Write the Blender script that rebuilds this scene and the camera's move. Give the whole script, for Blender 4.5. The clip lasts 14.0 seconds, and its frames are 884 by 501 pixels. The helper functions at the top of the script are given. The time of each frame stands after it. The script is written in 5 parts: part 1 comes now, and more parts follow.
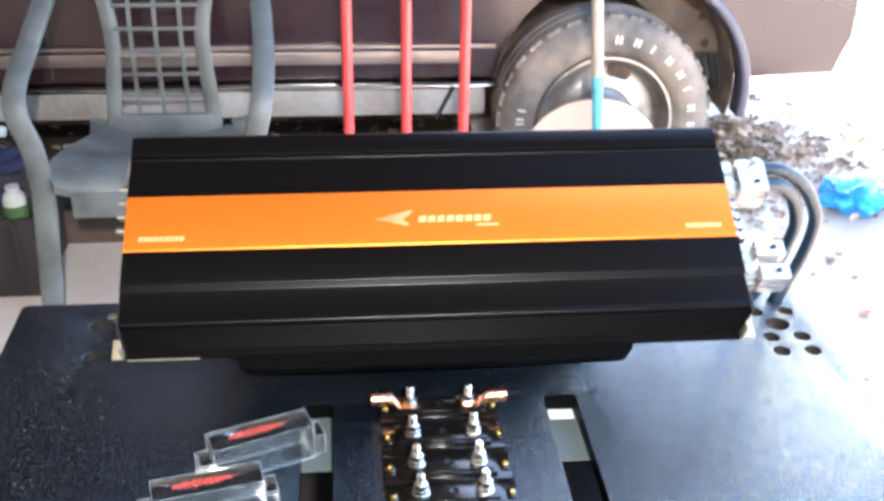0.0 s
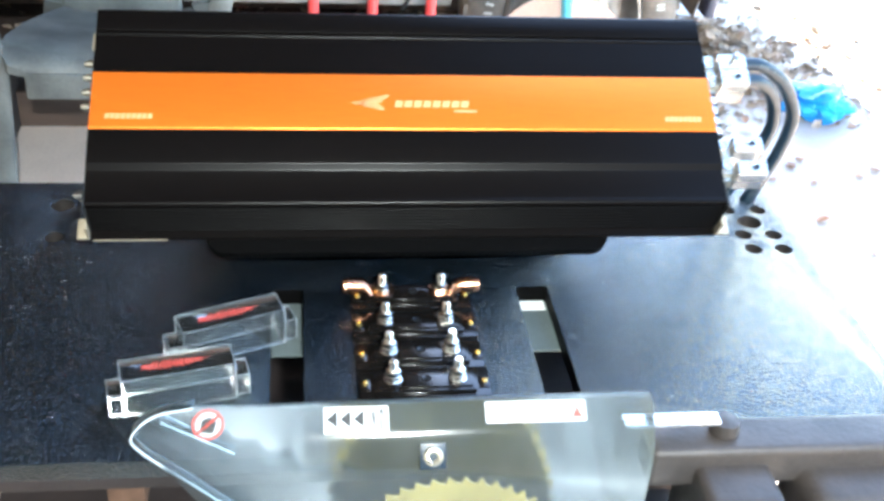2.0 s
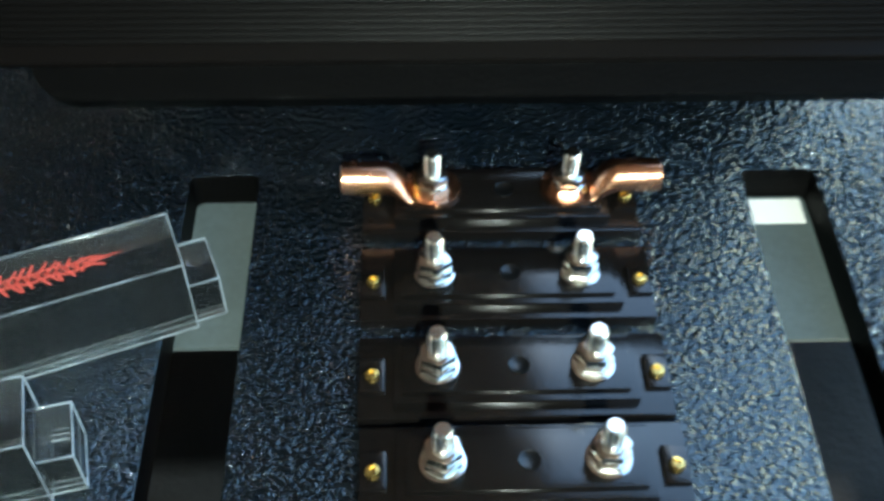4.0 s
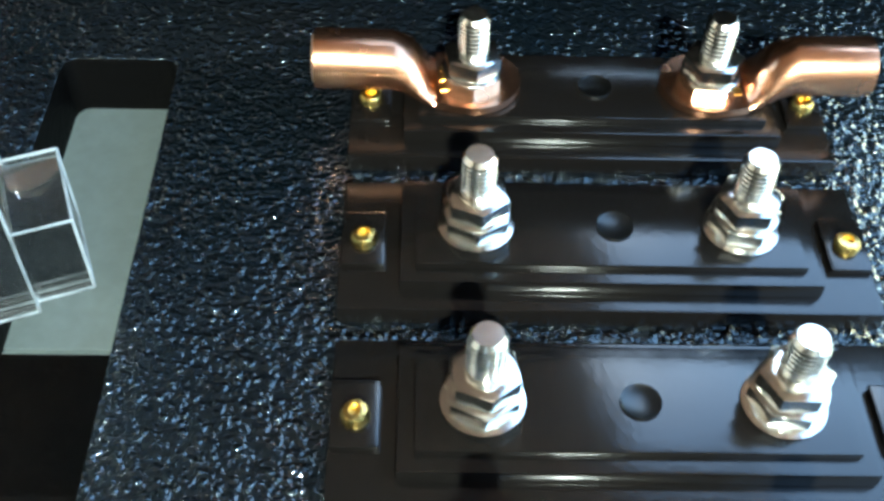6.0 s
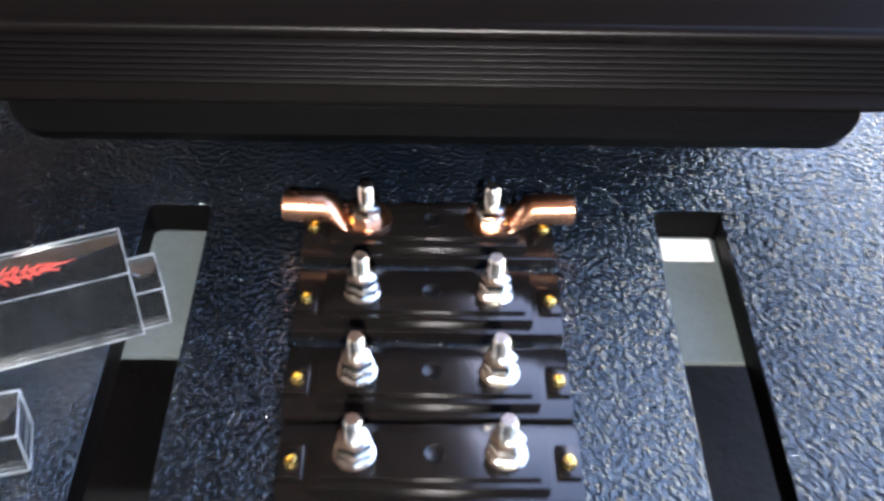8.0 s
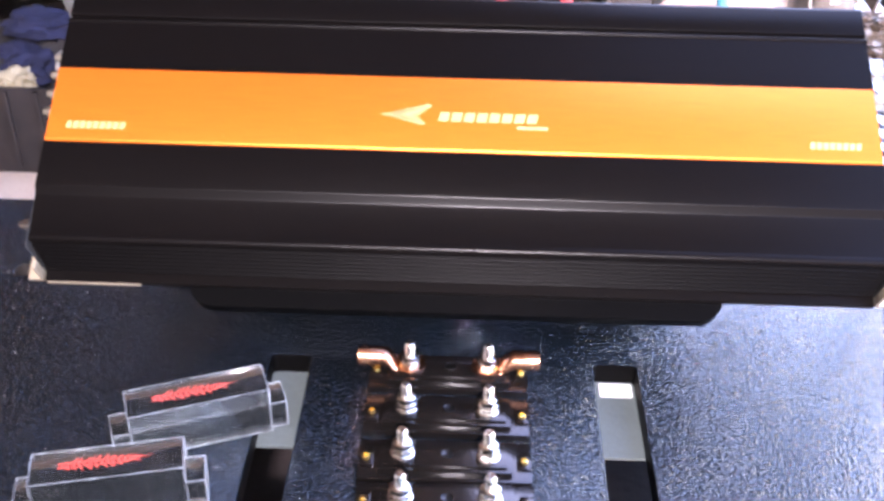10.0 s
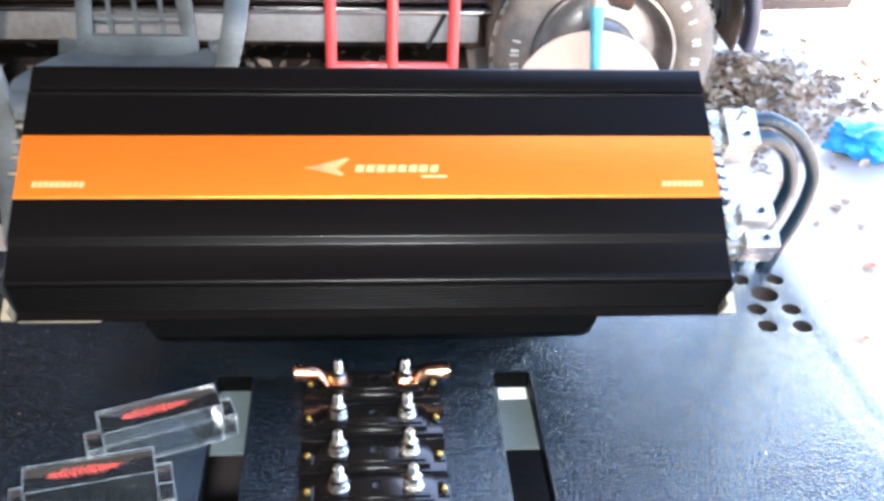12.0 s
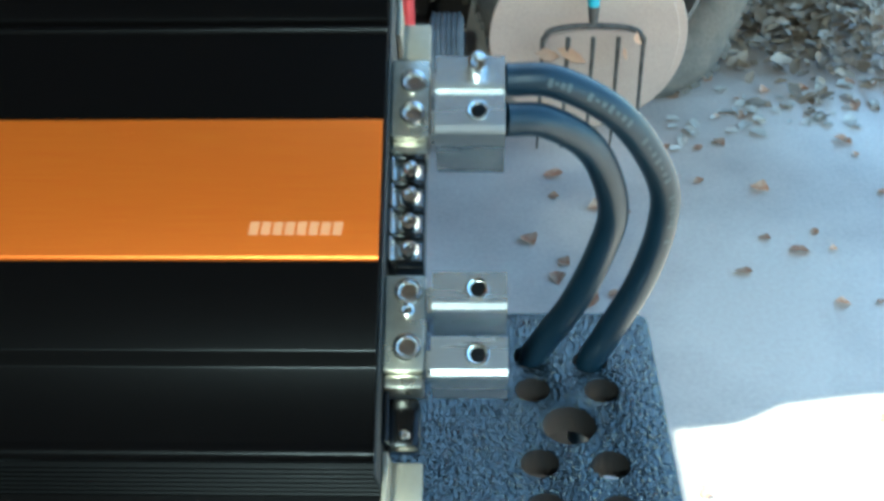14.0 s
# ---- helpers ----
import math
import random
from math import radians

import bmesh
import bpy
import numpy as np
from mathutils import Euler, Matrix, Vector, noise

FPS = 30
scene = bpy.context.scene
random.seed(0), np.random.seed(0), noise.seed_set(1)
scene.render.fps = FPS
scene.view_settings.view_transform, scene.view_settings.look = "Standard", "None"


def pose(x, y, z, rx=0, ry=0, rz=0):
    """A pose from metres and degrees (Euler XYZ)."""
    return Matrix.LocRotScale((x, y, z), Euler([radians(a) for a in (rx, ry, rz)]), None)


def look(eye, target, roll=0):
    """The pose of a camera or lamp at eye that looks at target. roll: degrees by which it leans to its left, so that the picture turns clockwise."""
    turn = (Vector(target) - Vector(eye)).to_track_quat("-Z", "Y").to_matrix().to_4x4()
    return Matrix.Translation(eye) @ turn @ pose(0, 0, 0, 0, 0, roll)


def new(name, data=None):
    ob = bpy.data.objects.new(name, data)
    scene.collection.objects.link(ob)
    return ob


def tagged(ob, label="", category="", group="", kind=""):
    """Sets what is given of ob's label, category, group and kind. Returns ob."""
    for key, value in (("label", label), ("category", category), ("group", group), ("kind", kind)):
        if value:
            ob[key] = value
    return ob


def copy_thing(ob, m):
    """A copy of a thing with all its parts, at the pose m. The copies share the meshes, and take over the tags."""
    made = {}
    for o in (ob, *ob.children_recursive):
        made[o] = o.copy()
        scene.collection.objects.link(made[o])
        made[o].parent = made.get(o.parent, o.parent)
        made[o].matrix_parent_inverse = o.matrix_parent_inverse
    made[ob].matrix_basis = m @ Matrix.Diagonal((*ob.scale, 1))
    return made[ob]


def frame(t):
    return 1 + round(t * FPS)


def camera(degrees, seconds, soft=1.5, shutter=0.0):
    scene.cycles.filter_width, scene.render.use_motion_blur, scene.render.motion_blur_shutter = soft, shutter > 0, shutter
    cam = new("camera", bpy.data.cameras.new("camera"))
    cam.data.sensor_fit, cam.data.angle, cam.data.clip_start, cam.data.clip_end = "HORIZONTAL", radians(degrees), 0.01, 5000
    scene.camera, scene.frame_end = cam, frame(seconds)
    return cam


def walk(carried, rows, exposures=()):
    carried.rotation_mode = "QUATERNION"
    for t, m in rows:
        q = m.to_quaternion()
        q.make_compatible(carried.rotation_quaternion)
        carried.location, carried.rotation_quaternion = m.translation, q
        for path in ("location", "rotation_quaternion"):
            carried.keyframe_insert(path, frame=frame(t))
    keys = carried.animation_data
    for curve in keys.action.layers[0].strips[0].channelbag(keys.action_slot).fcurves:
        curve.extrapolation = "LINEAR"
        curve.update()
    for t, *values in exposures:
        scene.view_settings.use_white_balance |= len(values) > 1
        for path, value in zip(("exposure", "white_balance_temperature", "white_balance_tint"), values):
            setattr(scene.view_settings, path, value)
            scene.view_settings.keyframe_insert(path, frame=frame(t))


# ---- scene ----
# ---------------------------------------------------------------- camera
cam = camera(43.5, 14.0, soft=3.2, shutter=0.5)


def aim(t, x, y, z, yaw, pitch, roll):
    """A row of the path: seconds, eye, yaw to the left, pitch upwards, roll."""
    a, b = radians(yaw), radians(pitch)
    ahead = Vector((-math.sin(a) * math.cos(b), math.cos(a) * math.cos(b), math.sin(b)))
    eye = Vector((x, y, z))
    return t, look(eye, eye + ahead, roll)


walk(cam, [
    aim(0.0, -0.0892, -0.9283, 0.6937, -5.54, -28.32, 1.06),
    aim(0.5, -0.1056, -0.9636, 0.7038, -5.78, -27.06, 3.20),
    aim(1.0, -0.1120, -0.9819, 0.7024, -5.11, -29.55, 3.08),
    aim(1.5, -0.1070, -0.9920, 0.6961, -6.14, -30.85, 3.21),
    aim(2.0, -0.1090, -0.9161, 0.6726, -8.59, -33.39, 4.22),
    aim(2.5, -0.0330, -0.7288, 0.6188, -0.40, -36.42, 1.59),
    aim(3.0, 0.0009, -0.5714, 0.5402, 3.06, -42.20, -0.42),
    aim(3.5, -0.0146, -0.4330, 0.4678, -0.90, -45.74, -0.09),
    aim(4.0, -0.0347, -0.3422, 0.3624, -1.59, -48.78, 0.45),
    aim(4.2, -0.0400, -0.3281, 0.3343, -1.76, -48.81, 1.02),
    aim(6.3, -0.0418, -0.2101, 0.1910, -1.60, -49.20, 1.99),
    aim(6.5, -0.0394, -0.2097, 0.1894, -1.35, -48.92, 1.78),
    aim(7.0, -0.0327, -0.2284, 0.2274, -1.38, -50.04, 1.75),
    aim(7.2, -0.0276, -0.2550, 0.2630, -2.69, -48.42, 2.94),
    aim(9.3, 0.0262, -0.5845, 0.5193, 1.86, -40.02, -0.08),
    aim(9.5, 0.0115, -0.5982, 0.5461, 1.18, -38.07, 1.46),
    aim(10.0, 0.0103, -0.6572, 0.5639, 1.45, -34.06, 0.98),
    aim(10.5, 0.0096, -0.6924, 0.6194, 1.68, -33.34, -0.34),
    aim(11.0, -0.0128, -0.7524, 0.6515, -1.04, -29.84, 0.78),
    aim(11.5, -0.0256, -0.7958, 0.6567, -2.53, -30.39, 1.50),
    aim(12.0, -0.0111, -0.7926, 0.6486, -5.10, -32.08, 2.36),
    aim(12.5, 0.1442, -0.7158, 0.6305, -0.90, -31.88, -0.01),
    aim(13.0, 0.3270, -0.5764, 0.5689, 3.78, -33.73, 3.57),
    aim(13.4, 0.3570, -0.4611, 0.5132, 3.96, -33.49, -0.03),
    aim(13.5, 0.3606, -0.4268, 0.4990, 4.09, -32.75, -0.56),
    aim(13.7, 0.3635, -0.3508, 0.4656, 2.94, -33.95, -0.68),
    aim(14.0, 0.3663, -0.2783, 0.4187, 2.07, -35.54, -1.13),
], exposures=[
    (0.0, 3.65, 6850, 14), (2.0, 3.6, 6600, 5), (2.6, 4.15, 6600, -5), (3.2, 4.05, 6850, -3), (4.0, 3.05, 6800, -7), (6.3, 3.95, 6900, -6),
    (7.2, 3.45, 7300, 4), (9.3, 4.15, 6950, 37), (10.5, 4.15, 6900, 34), (12.0, 3.65, 6650, 13), (12.6, 3.4, 6150, 4), (13.0, 2.65, 5750, -12),
    (13.5, 2.4, 5650, -15), (14.0, 2.2, 5600, -18),
])

# ---------------------------------------------------------------- light
GROUND = -0.80
world = bpy.data.worlds.new("sky")
scene.world = world
world.use_nodes = True
wn = world.node_tree
sky = wn.nodes.new("ShaderNodeTexSky")
sky.sky_type, sky.sun_disc = "NISHITA", False
sky.air_density, sky.dust_density, sky.ozone_density = 1.0, 0.4, 3.0
sky.sun_elevation, sky.sun_rotation = radians(46.6), radians(-9.1)
wn.links.new(sky.outputs[0], wn.nodes["Background"].inputs[0])
wn.nodes["Background"].inputs[1].default_value = 0.15

sun = new("sun", bpy.data.lights.new("sun", "SUN"))
sun.data.energy, sun.data.angle, sun.data.color = 5.0, radians(0.5), (1.0, 0.95, 0.87)
sun.matrix_world = look((-1.6, 10.0, 10.7), (0, 0, 0))

# added unseen lamp under the roof, behind the camera's path, for small glints
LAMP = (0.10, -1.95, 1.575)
lamp_light = new("added_lamp_light", bpy.data.lights.new("added_lamp_light", "AREA"))
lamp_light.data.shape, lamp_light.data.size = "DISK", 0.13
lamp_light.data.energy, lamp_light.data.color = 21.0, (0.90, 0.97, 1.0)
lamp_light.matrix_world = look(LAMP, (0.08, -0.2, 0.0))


# ---------------------------------------------------------------- materials
def material(name, base, rough=0.5, metal=0.0, grain=0.0, grain_scale=200.0, spots=0.15, spot_scale=12.0,
             second=None, stretch=(1, 1, 1), bump=0.0, coat=0.0, spec=0.5, random=0.0):
    """A node material: base colour broken by noise at two scales, roughness variation and a fine bump."""
    m = bpy.data.materials.new(name)
    m.use_nodes = True
    t = m.node_tree
    n, l = t.nodes, t.links
    p = n["Principled BSDF"]
    p.inputs["Metallic"].default_value = metal
    p.inputs["Coat Weight"].default_value = coat
    p.inputs["Coat Roughness"].default_value = 0.12
    p.inputs["Specular IOR Level"].default_value = spec
    co = n.new("ShaderNodeTexCoord")
    mp = n.new("ShaderNodeMapping")
    mp.inputs["Scale"].default_value = stretch
    l.new(co.outputs["Object"], mp.inputs[0])
    big, fine = n.new("ShaderNodeTexNoise"), n.new("ShaderNodeTexNoise")
    big.inputs["Scale"].default_value, big.inputs["Detail"].default_value = spot_scale, 5
    fine.inputs["Scale"].default_value, fine.inputs["Detail"].default_value = grain_scale, 3
    for q in (big, fine):
        l.new(mp.outputs[0], q.inputs["Vector"])
    ramp = n.new("ShaderNodeMix")
    ramp.data_type = "RGBA"
    other = second or tuple(c * (1 - 2 * spots) for c in base)
    ramp.inputs[6].default_value, ramp.inputs[7].default_value = (*base, 1), (*other, 1)
    sharp = n.new("ShaderNodeMapRange")
    sharp.inputs["From Min"].default_value, sharp.inputs["From Max"].default_value = 0.38, 0.68
    l.new(big.outputs[0], sharp.inputs[0])
    l.new(sharp.outputs[0], ramp.inputs[0])
    colour = ramp.outputs[2]
    if random:
        info, hsv = n.new("ShaderNodeObjectInfo"), n.new("ShaderNodeHueSaturation")
        span = n.new("ShaderNodeMapRange")
        span.inputs["To Min"].default_value, span.inputs["To Max"].default_value = 1 - random, 1 + random
        l.new(info.outputs["Random"], span.inputs[0])
        l.new(span.outputs[0], hsv.inputs["Value"])
        l.new(colour, hsv.inputs["Color"])
        colour = hsv.outputs[0]
    if grain:
        mul = n.new("ShaderNodeMix")
        mul.data_type, mul.blend_type = "RGBA", "OVERLAY"
        mul.inputs[0].default_value = grain
        l.new(colour, mul.inputs[6])
        l.new(fine.outputs[0], mul.inputs[7])
        colour = mul.outputs[2]
    l.new(colour, p.inputs["Base Color"])
    rr = n.new("ShaderNodeMapRange")
    rr.inputs["To Min"].default_value, rr.inputs["To Max"].default_value = max(0.03, rough - 0.08), min(1, rough + 0.1)
    l.new(big.outputs[0], rr.inputs[0])
    l.new(rr.outputs[0], p.inputs["Roughness"])
    if bump:
        b = n.new("ShaderNodeBump")
        b.inputs["Strength"].default_value, b.inputs["Distance"].default_value = bump, 0.6 / grain_scale
        l.new(fine.outputs[0], b.inputs["Height"])
        l.new(b.outputs[0], p.inputs["Normal"])
    return m


def clear_plastic(name, tint, rough=0.06, body=0.12, ior=1.49):
    """See-through plastic: mostly transparent, with gloss and a little cloudy body."""
    m = bpy.data.materials.new(name)
    m.use_nodes = True
    t = m.node_tree
    n, l = t.nodes, t.links
    out = n["Material Output"]
    n.remove(n["Principled BSDF"])
    see, gloss, cloud = n.new("ShaderNodeBsdfTransparent"), n.new("ShaderNodeBsdfGlossy"), n.new("ShaderNodeBsdfDiffuse")
    see.inputs[0].default_value = (*tint, 1)
    gloss.inputs["Roughness"].default_value = rough
    cloud.inputs[0].default_value = (0.56, 0.65, 0.71, 1)
    co, noise_a = n.new("ShaderNodeTexCoord"), n.new("ShaderNodeTexNoise")
    noise_a.inputs["Scale"].default_value, noise_a.inputs["Detail"].default_value = 30, 6
    l.new(co.outputs["Object"], noise_a.inputs["Vector"])
    amount = n.new("ShaderNodeMapRange")
    amount.inputs["To Min"].default_value, amount.inputs["To Max"].default_value = body * 0.4, body * 1.6
    l.new(noise_a.outputs[0], amount.inputs[0])
    a, b, fres = n.new("ShaderNodeMixShader"), n.new("ShaderNodeMixShader"), n.new("ShaderNodeFresnel")
    fres.inputs[0].default_value = ior
    l.new(amount.outputs[0], a.inputs[0])
    l.new(see.outputs[0], a.inputs[1])
    l.new(cloud.outputs[0], a.inputs[2])
    l.new(fres.outputs[0], b.inputs[0])
    l.new(a.outputs[0], b.inputs[1])
    l.new(gloss.outputs[0], b.inputs[2])
    l.new(b.outputs[0], out.inputs[0])
    return m


def bedliner():
    """Sprayed black coating: a crinkled, glossy skin over a near-black body."""
    # blue of the reflected sky put into the base and specular tint
    m = material("sprayed_black_coating", (0.0020, 0.0038, 0.0058), 0.12, spec=0.5, spots=0.1, spot_scale=9, second=(0.0040, 0.0050, 0.0062))
    t = m.node_tree
    n, l = t.nodes, t.links
    p = n["Principled BSDF"]
    p.inputs["Specular Tint"].default_value = (0.62, 0.88, 1.0, 1.0)
    co = n.new("ShaderNodeTexCoord")
    coarse, fine, beads = n.new("ShaderNodeTexNoise"), n.new("ShaderNodeTexNoise"), n.new("ShaderNodeTexVoronoi")
    coarse.inputs["Scale"].default_value, coarse.inputs["Detail"].default_value = 330, 1.5
    fine.inputs["Scale"].default_value, fine.inputs["Detail"].default_value = 780, 1
    beads.inputs["Scale"].default_value = 400
    for q in (coarse, fine, beads):
        l.new(co.outputs["Object"], q.inputs["Vector"])
    dome = n.new("ShaderNodeMapRange")
    dome.interpolation_type = "SMOOTHSTEP"
    dome.inputs["From Min"].default_value, dome.inputs["From Max"].default_value = 0.44, 0.0
    dome.inputs["To Max"].default_value = 0.00068
    l.new(beads.outputs["Distance"], dome.inputs[0])
    rough_skin, skin = n.new("ShaderNodeMath"), n.new("ShaderNodeMath")
    rough_skin.operation = skin.operation = "MULTIPLY_ADD"
    rough_skin.inputs[1].default_value, skin.inputs[1].default_value = 0.00145, 0.00060
    l.new(coarse.outputs[0], rough_skin.inputs[0])
    l.new(dome.outputs[0], rough_skin.inputs[2])
    l.new(fine.outputs[0], skin.inputs[0])
    l.new(rough_skin.outputs[0], skin.inputs[2])
    b = n.new("ShaderNodeBump")
    b.inputs["Strength"].default_value, b.inputs["Distance"].default_value = 1.0, 1.0
    l.new(skin.outputs[0], b.inputs["Height"])
    l.new(b.outputs[0], p.inputs["Normal"])
    l.new(b.outputs[0], p.inputs["Coat Normal"])
    p.inputs["Coat Weight"].default_value, p.inputs["Coat Roughness"].default_value, p.inputs["Coat IOR"].default_value = 0.65, 0.08, 1.56
    return m


COATING = bedliner()
# darker and flatter than the coating: panel, wedge and slot walls painted unlit
UNLIT_BLACK = material("unlit_black_panel", (0.0016, 0.0015, 0.0015), 0.42, spec=0.05, spots=0.15, spot_scale=40, grain_scale=500, bump=0.25)
BLACK_ANOD = material("black_anodised_aluminium", (0.0032, 0.0025, 0.0023), 0.28, spec=0.10, spots=0.12, spot_scale=5, grain=0.15,
                      grain_scale=900, stretch=(0.03, 1, 1), bump=0.03)
# darker, duller copy of the heatsink black: front shade put into the fins
FIN_SHADE = material("shaded_black_anodised_fins", (0.0018, 0.0015, 0.0015), 0.32, spec=0.06, spots=0.1, spot_scale=5)
ORANGE = material("orange_anodised_aluminium", (0.90, 0.185, 0.016), 0.36, metal=0.6, spots=0.05, spot_scale=4, grain=0.25,
                  grain_scale=1500, stretch=(0.02, 1, 1), bump=0.02)
PALE_PRINT = material("pale_print", (0.80, 0.31, 0.12), 0.5, spots=0.05)
BEIGE_METAL = material("cream_zinc_plate", (0.46, 0.385, 0.28), 0.35, metal=0.5, spots=0.1, spot_scale=60)
NICKEL = material("nickel_plated_steel", (0.92, 0.90, 0.85), 0.16, metal=1.0, spots=0.1, spot_scale=120, grain_scale=900, bump=0.04)
BRUSHED = material("brushed_aluminium_block", (0.74, 0.74, 0.73), 0.26, metal=0.9, spots=0.08, spot_scale=40, grain=0.2,
                   grain_scale=1200, stretch=(0.05, 1, 1), bump=0.05)
BRASS_PLATE = material("nickel_brass_plate", (0.53, 0.49, 0.40), 0.28, metal=0.9, spots=0.15, spot_scale=90)
BRASS = material("brass", (0.80, 0.56, 0.18), 0.25, metal=1.0, spots=0.15, spot_scale=200)
COPPER = material("bare_copper", (0.86, 0.42, 0.25), 0.24, metal=1.0, spots=0.12, spot_scale=80, grain_scale=700, bump=0.05)
GLOSS_BLACK = material("black_moulded_plastic", (0.0050, 0.0042, 0.0038), 0.15, spots=0.1, spot_scale=60, grain_scale=600, bump=0.03)
# flat discs in this black draw the shade inside holes
HOLE_BLACK = material("unlit_hole_black", (0.002, 0.002, 0.002), 0.3, spots=0.1)
DULL_BLACK = material("dull_black", (0.012, 0.012, 0.012), 0.7, spots=0.1)
CLEAR = clear_plastic("clear_acrylic", (0.985, 0.99, 0.99), 0.05, 0.014)
SMOKED = clear_plastic("scuffed_clear_polycarbonate", (0.80, 0.89, 0.94), 0.12, 0.055, 1.24)
# pale colour stands in for light caught along the covers' edges
EDGE = material("pale_edge_glint", (0.24, 0.27, 0.29), 0.08, spots=0.35, spot_scale=90)
RED_PRINT = material("red_print", (0.55, 0.07, 0.05), 0.5, spots=0.1, spot_scale=80)
CABLE = material("black_blue_rubber_cable", (0.007, 0.020, 0.034), 0.36, spots=0.15, spot_scale=30, grain_scale=500, bump=0.08)
CABLE_PRINT = material("grey_cable_print", (0.07, 0.09, 0.10), 0.6)
GREY_BOARD = material("grey_green_board", (0.062, 0.079, 0.080), 0.7, spots=0.06, spot_scale=25, grain=0.2, grain_scale=300, bump=0.1)
GLINT_WHITE = material("white_glint", (0.82, 0.82, 0.79), 0.6, spots=0.03)
CONCRETE = material("worn_concrete", (0.66, 0.53, 0.43), 0.36, spots=0.12, spot_scale=2.8, second=(0.45, 0.35, 0.285), grain=0.2,
                    grain_scale=110, bump=0.08)
STICKER = material("white_sticker", (0.60, 0.61, 0.61), 0.4, spots=0.04)
FADED_WHITE = material("faded_white_decal", (0.42, 0.43, 0.43), 0.4, spots=0.1, spot_scale=90)
# pale colour stands in for highlights on the guard's rim and ridge
GUARD_EDGE = material("pale_guard_glint", (0.62, 0.72, 0.78), 0.12, spots=0.1, spot_scale=60)
INK = material("black_ink", (0.03, 0.03, 0.03), 0.5)
SAW_GREY = material("grey_cast_alloy", (0.36, 0.37, 0.38), 0.42, metal=0.4, spots=0.12, spot_scale=20, grain=0.3, grain_scale=300, bump=0.1)
SAW_BROWN = material("grimy_brown_grey_casting", (0.048, 0.039, 0.035), 0.5, spots=0.25, spot_scale=18, grain=0.3, grain_scale=200, bump=0.2)
BLADE = material("yellow_painted_saw_blade", (0.42, 0.29, 0.075), 0.4, metal=0.2, spots=0.12, spot_scale=25)
CHAIR = material("dusty_grey_green_plastic", (0.140, 0.145, 0.135), 0.5, spots=0.2, spot_scale=9, second=(0.072, 0.075, 0.070), grain=0.3, grain_scale=150, bump=0.08)
RED_PAINT = material("red_enamel", (0.82, 0.075, 0.07), 0.32, spots=0.1, spot_scale=12, grain_scale=150, bump=0.04, coat=0.3)
MAROON = material("dusty_dark_maroon_car_paint", (0.019, 0.0065, 0.010), 0.20, spots=0.25, spot_scale=2.2, second=(0.036, 0.018, 0.018), grain_scale=90,
                  bump=0.02, coat=0.35)
NAVY = material("dark_blue_grey_flare", (0.05, 0.05, 0.075), 0.4, spots=0.15, spot_scale=6, coat=0.4)
CHROME = material("dull_chrome", (0.62, 0.60, 0.58), 0.22, metal=1.0, spots=0.2, spot_scale=6)
DULL_TRIM = material("dusty_dulled_trim", (0.36, 0.29, 0.25), 0.34, metal=0.7, spots=0.25, spot_scale=5, second=(0.20, 0.14, 0.12))
ARCH_BROWN = material("dusty_brown_sheet_steel", (0.15, 0.105, 0.078), 0.75, spots=0.3, spot_scale=11, second=(0.06, 0.045, 0.036), grain=0.3, grain_scale=90, bump=0.15)
SILL = material("dirty_grey_rocker", (0.30, 0.27, 0.24), 0.65, spots=0.25, spot_scale=5, second=(0.20, 0.16, 0.13), grain=0.3, grain_scale=60, bump=0.1)
RUST = material("rusty_underbody", (0.13, 0.07, 0.045), 0.85, spots=0.3, spot_scale=9, second=(0.02, 0.016, 0.015), grain=0.4, grain_scale=60, bump=0.4)
RUBBER = material("dusty_tyre_rubber", (0.24, 0.188, 0.145), 0.75, spots=0.2, spot_scale=10, second=(0.09, 0.08, 0.07), grain=0.3, grain_scale=140, bump=0.15)
TYRE_WHITE = material("faded_white_rubber", (0.74, 0.70, 0.62), 0.7, spots=0.15, spot_scale=60)
RIM = material("brushed_steel_rim", (0.38, 0.35, 0.32), 0.35, metal=0.8, spots=0.2, spot_scale=14, grain_scale=80, bump=0.05)
MDF = material("tan_hardboard", (0.58, 0.39, 0.295), 0.6, spots=0.07, spot_scale=5, grain=0.2, grain_scale=220, bump=0.05)
WOOD = material("weathered_ash_wood", (0.42, 0.36, 0.29), 0.7, spots=0.2, spot_scale=14, grain=0.5, grain_scale=120, stretch=(1, 1, 0.06), bump=0.1)
TEAL = material("turquoise_paint", (0.10, 0.45, 0.52), 0.45, spots=0.15, spot_scale=25)
FORK_STEEL = material("rusted_dark_steel", (0.15, 0.12, 0.10), 0.6, metal=0.5, spots=0.3, spot_scale=50, grain_scale=300, bump=0.2)
LEAF = material("dry_brown_leaf", (0.46, 0.18, 0.08), 0.7, spots=0.2, spot_scale=2, second=(0.66, 0.44, 0.28), random=0.35, grain=0.2, grain_scale=150)
PALE_LEAF = material("bleached_dry_leaf", (0.52, 0.43, 0.34), 0.7, spots=0.2, spot_scale=2, second=(0.64, 0.57, 0.48), random=0.2)
LITTER = material("mixed_dry_litter", (0.26, 0.18, 0.12), 0.65, spots=0.2, spot_scale=25, second=(0.40, 0.31, 0.23))
per_leaf, leaf_tone = LITTER.node_tree.nodes.new("ShaderNodeNewGeometry"), LITTER.node_tree.nodes.new("ShaderNodeHueSaturation")
leaf_span = LITTER.node_tree.nodes.new("ShaderNodeMapRange")
leaf_span.inputs["To Min"].default_value, leaf_span.inputs["To Max"].default_value = 0.70, 1.65
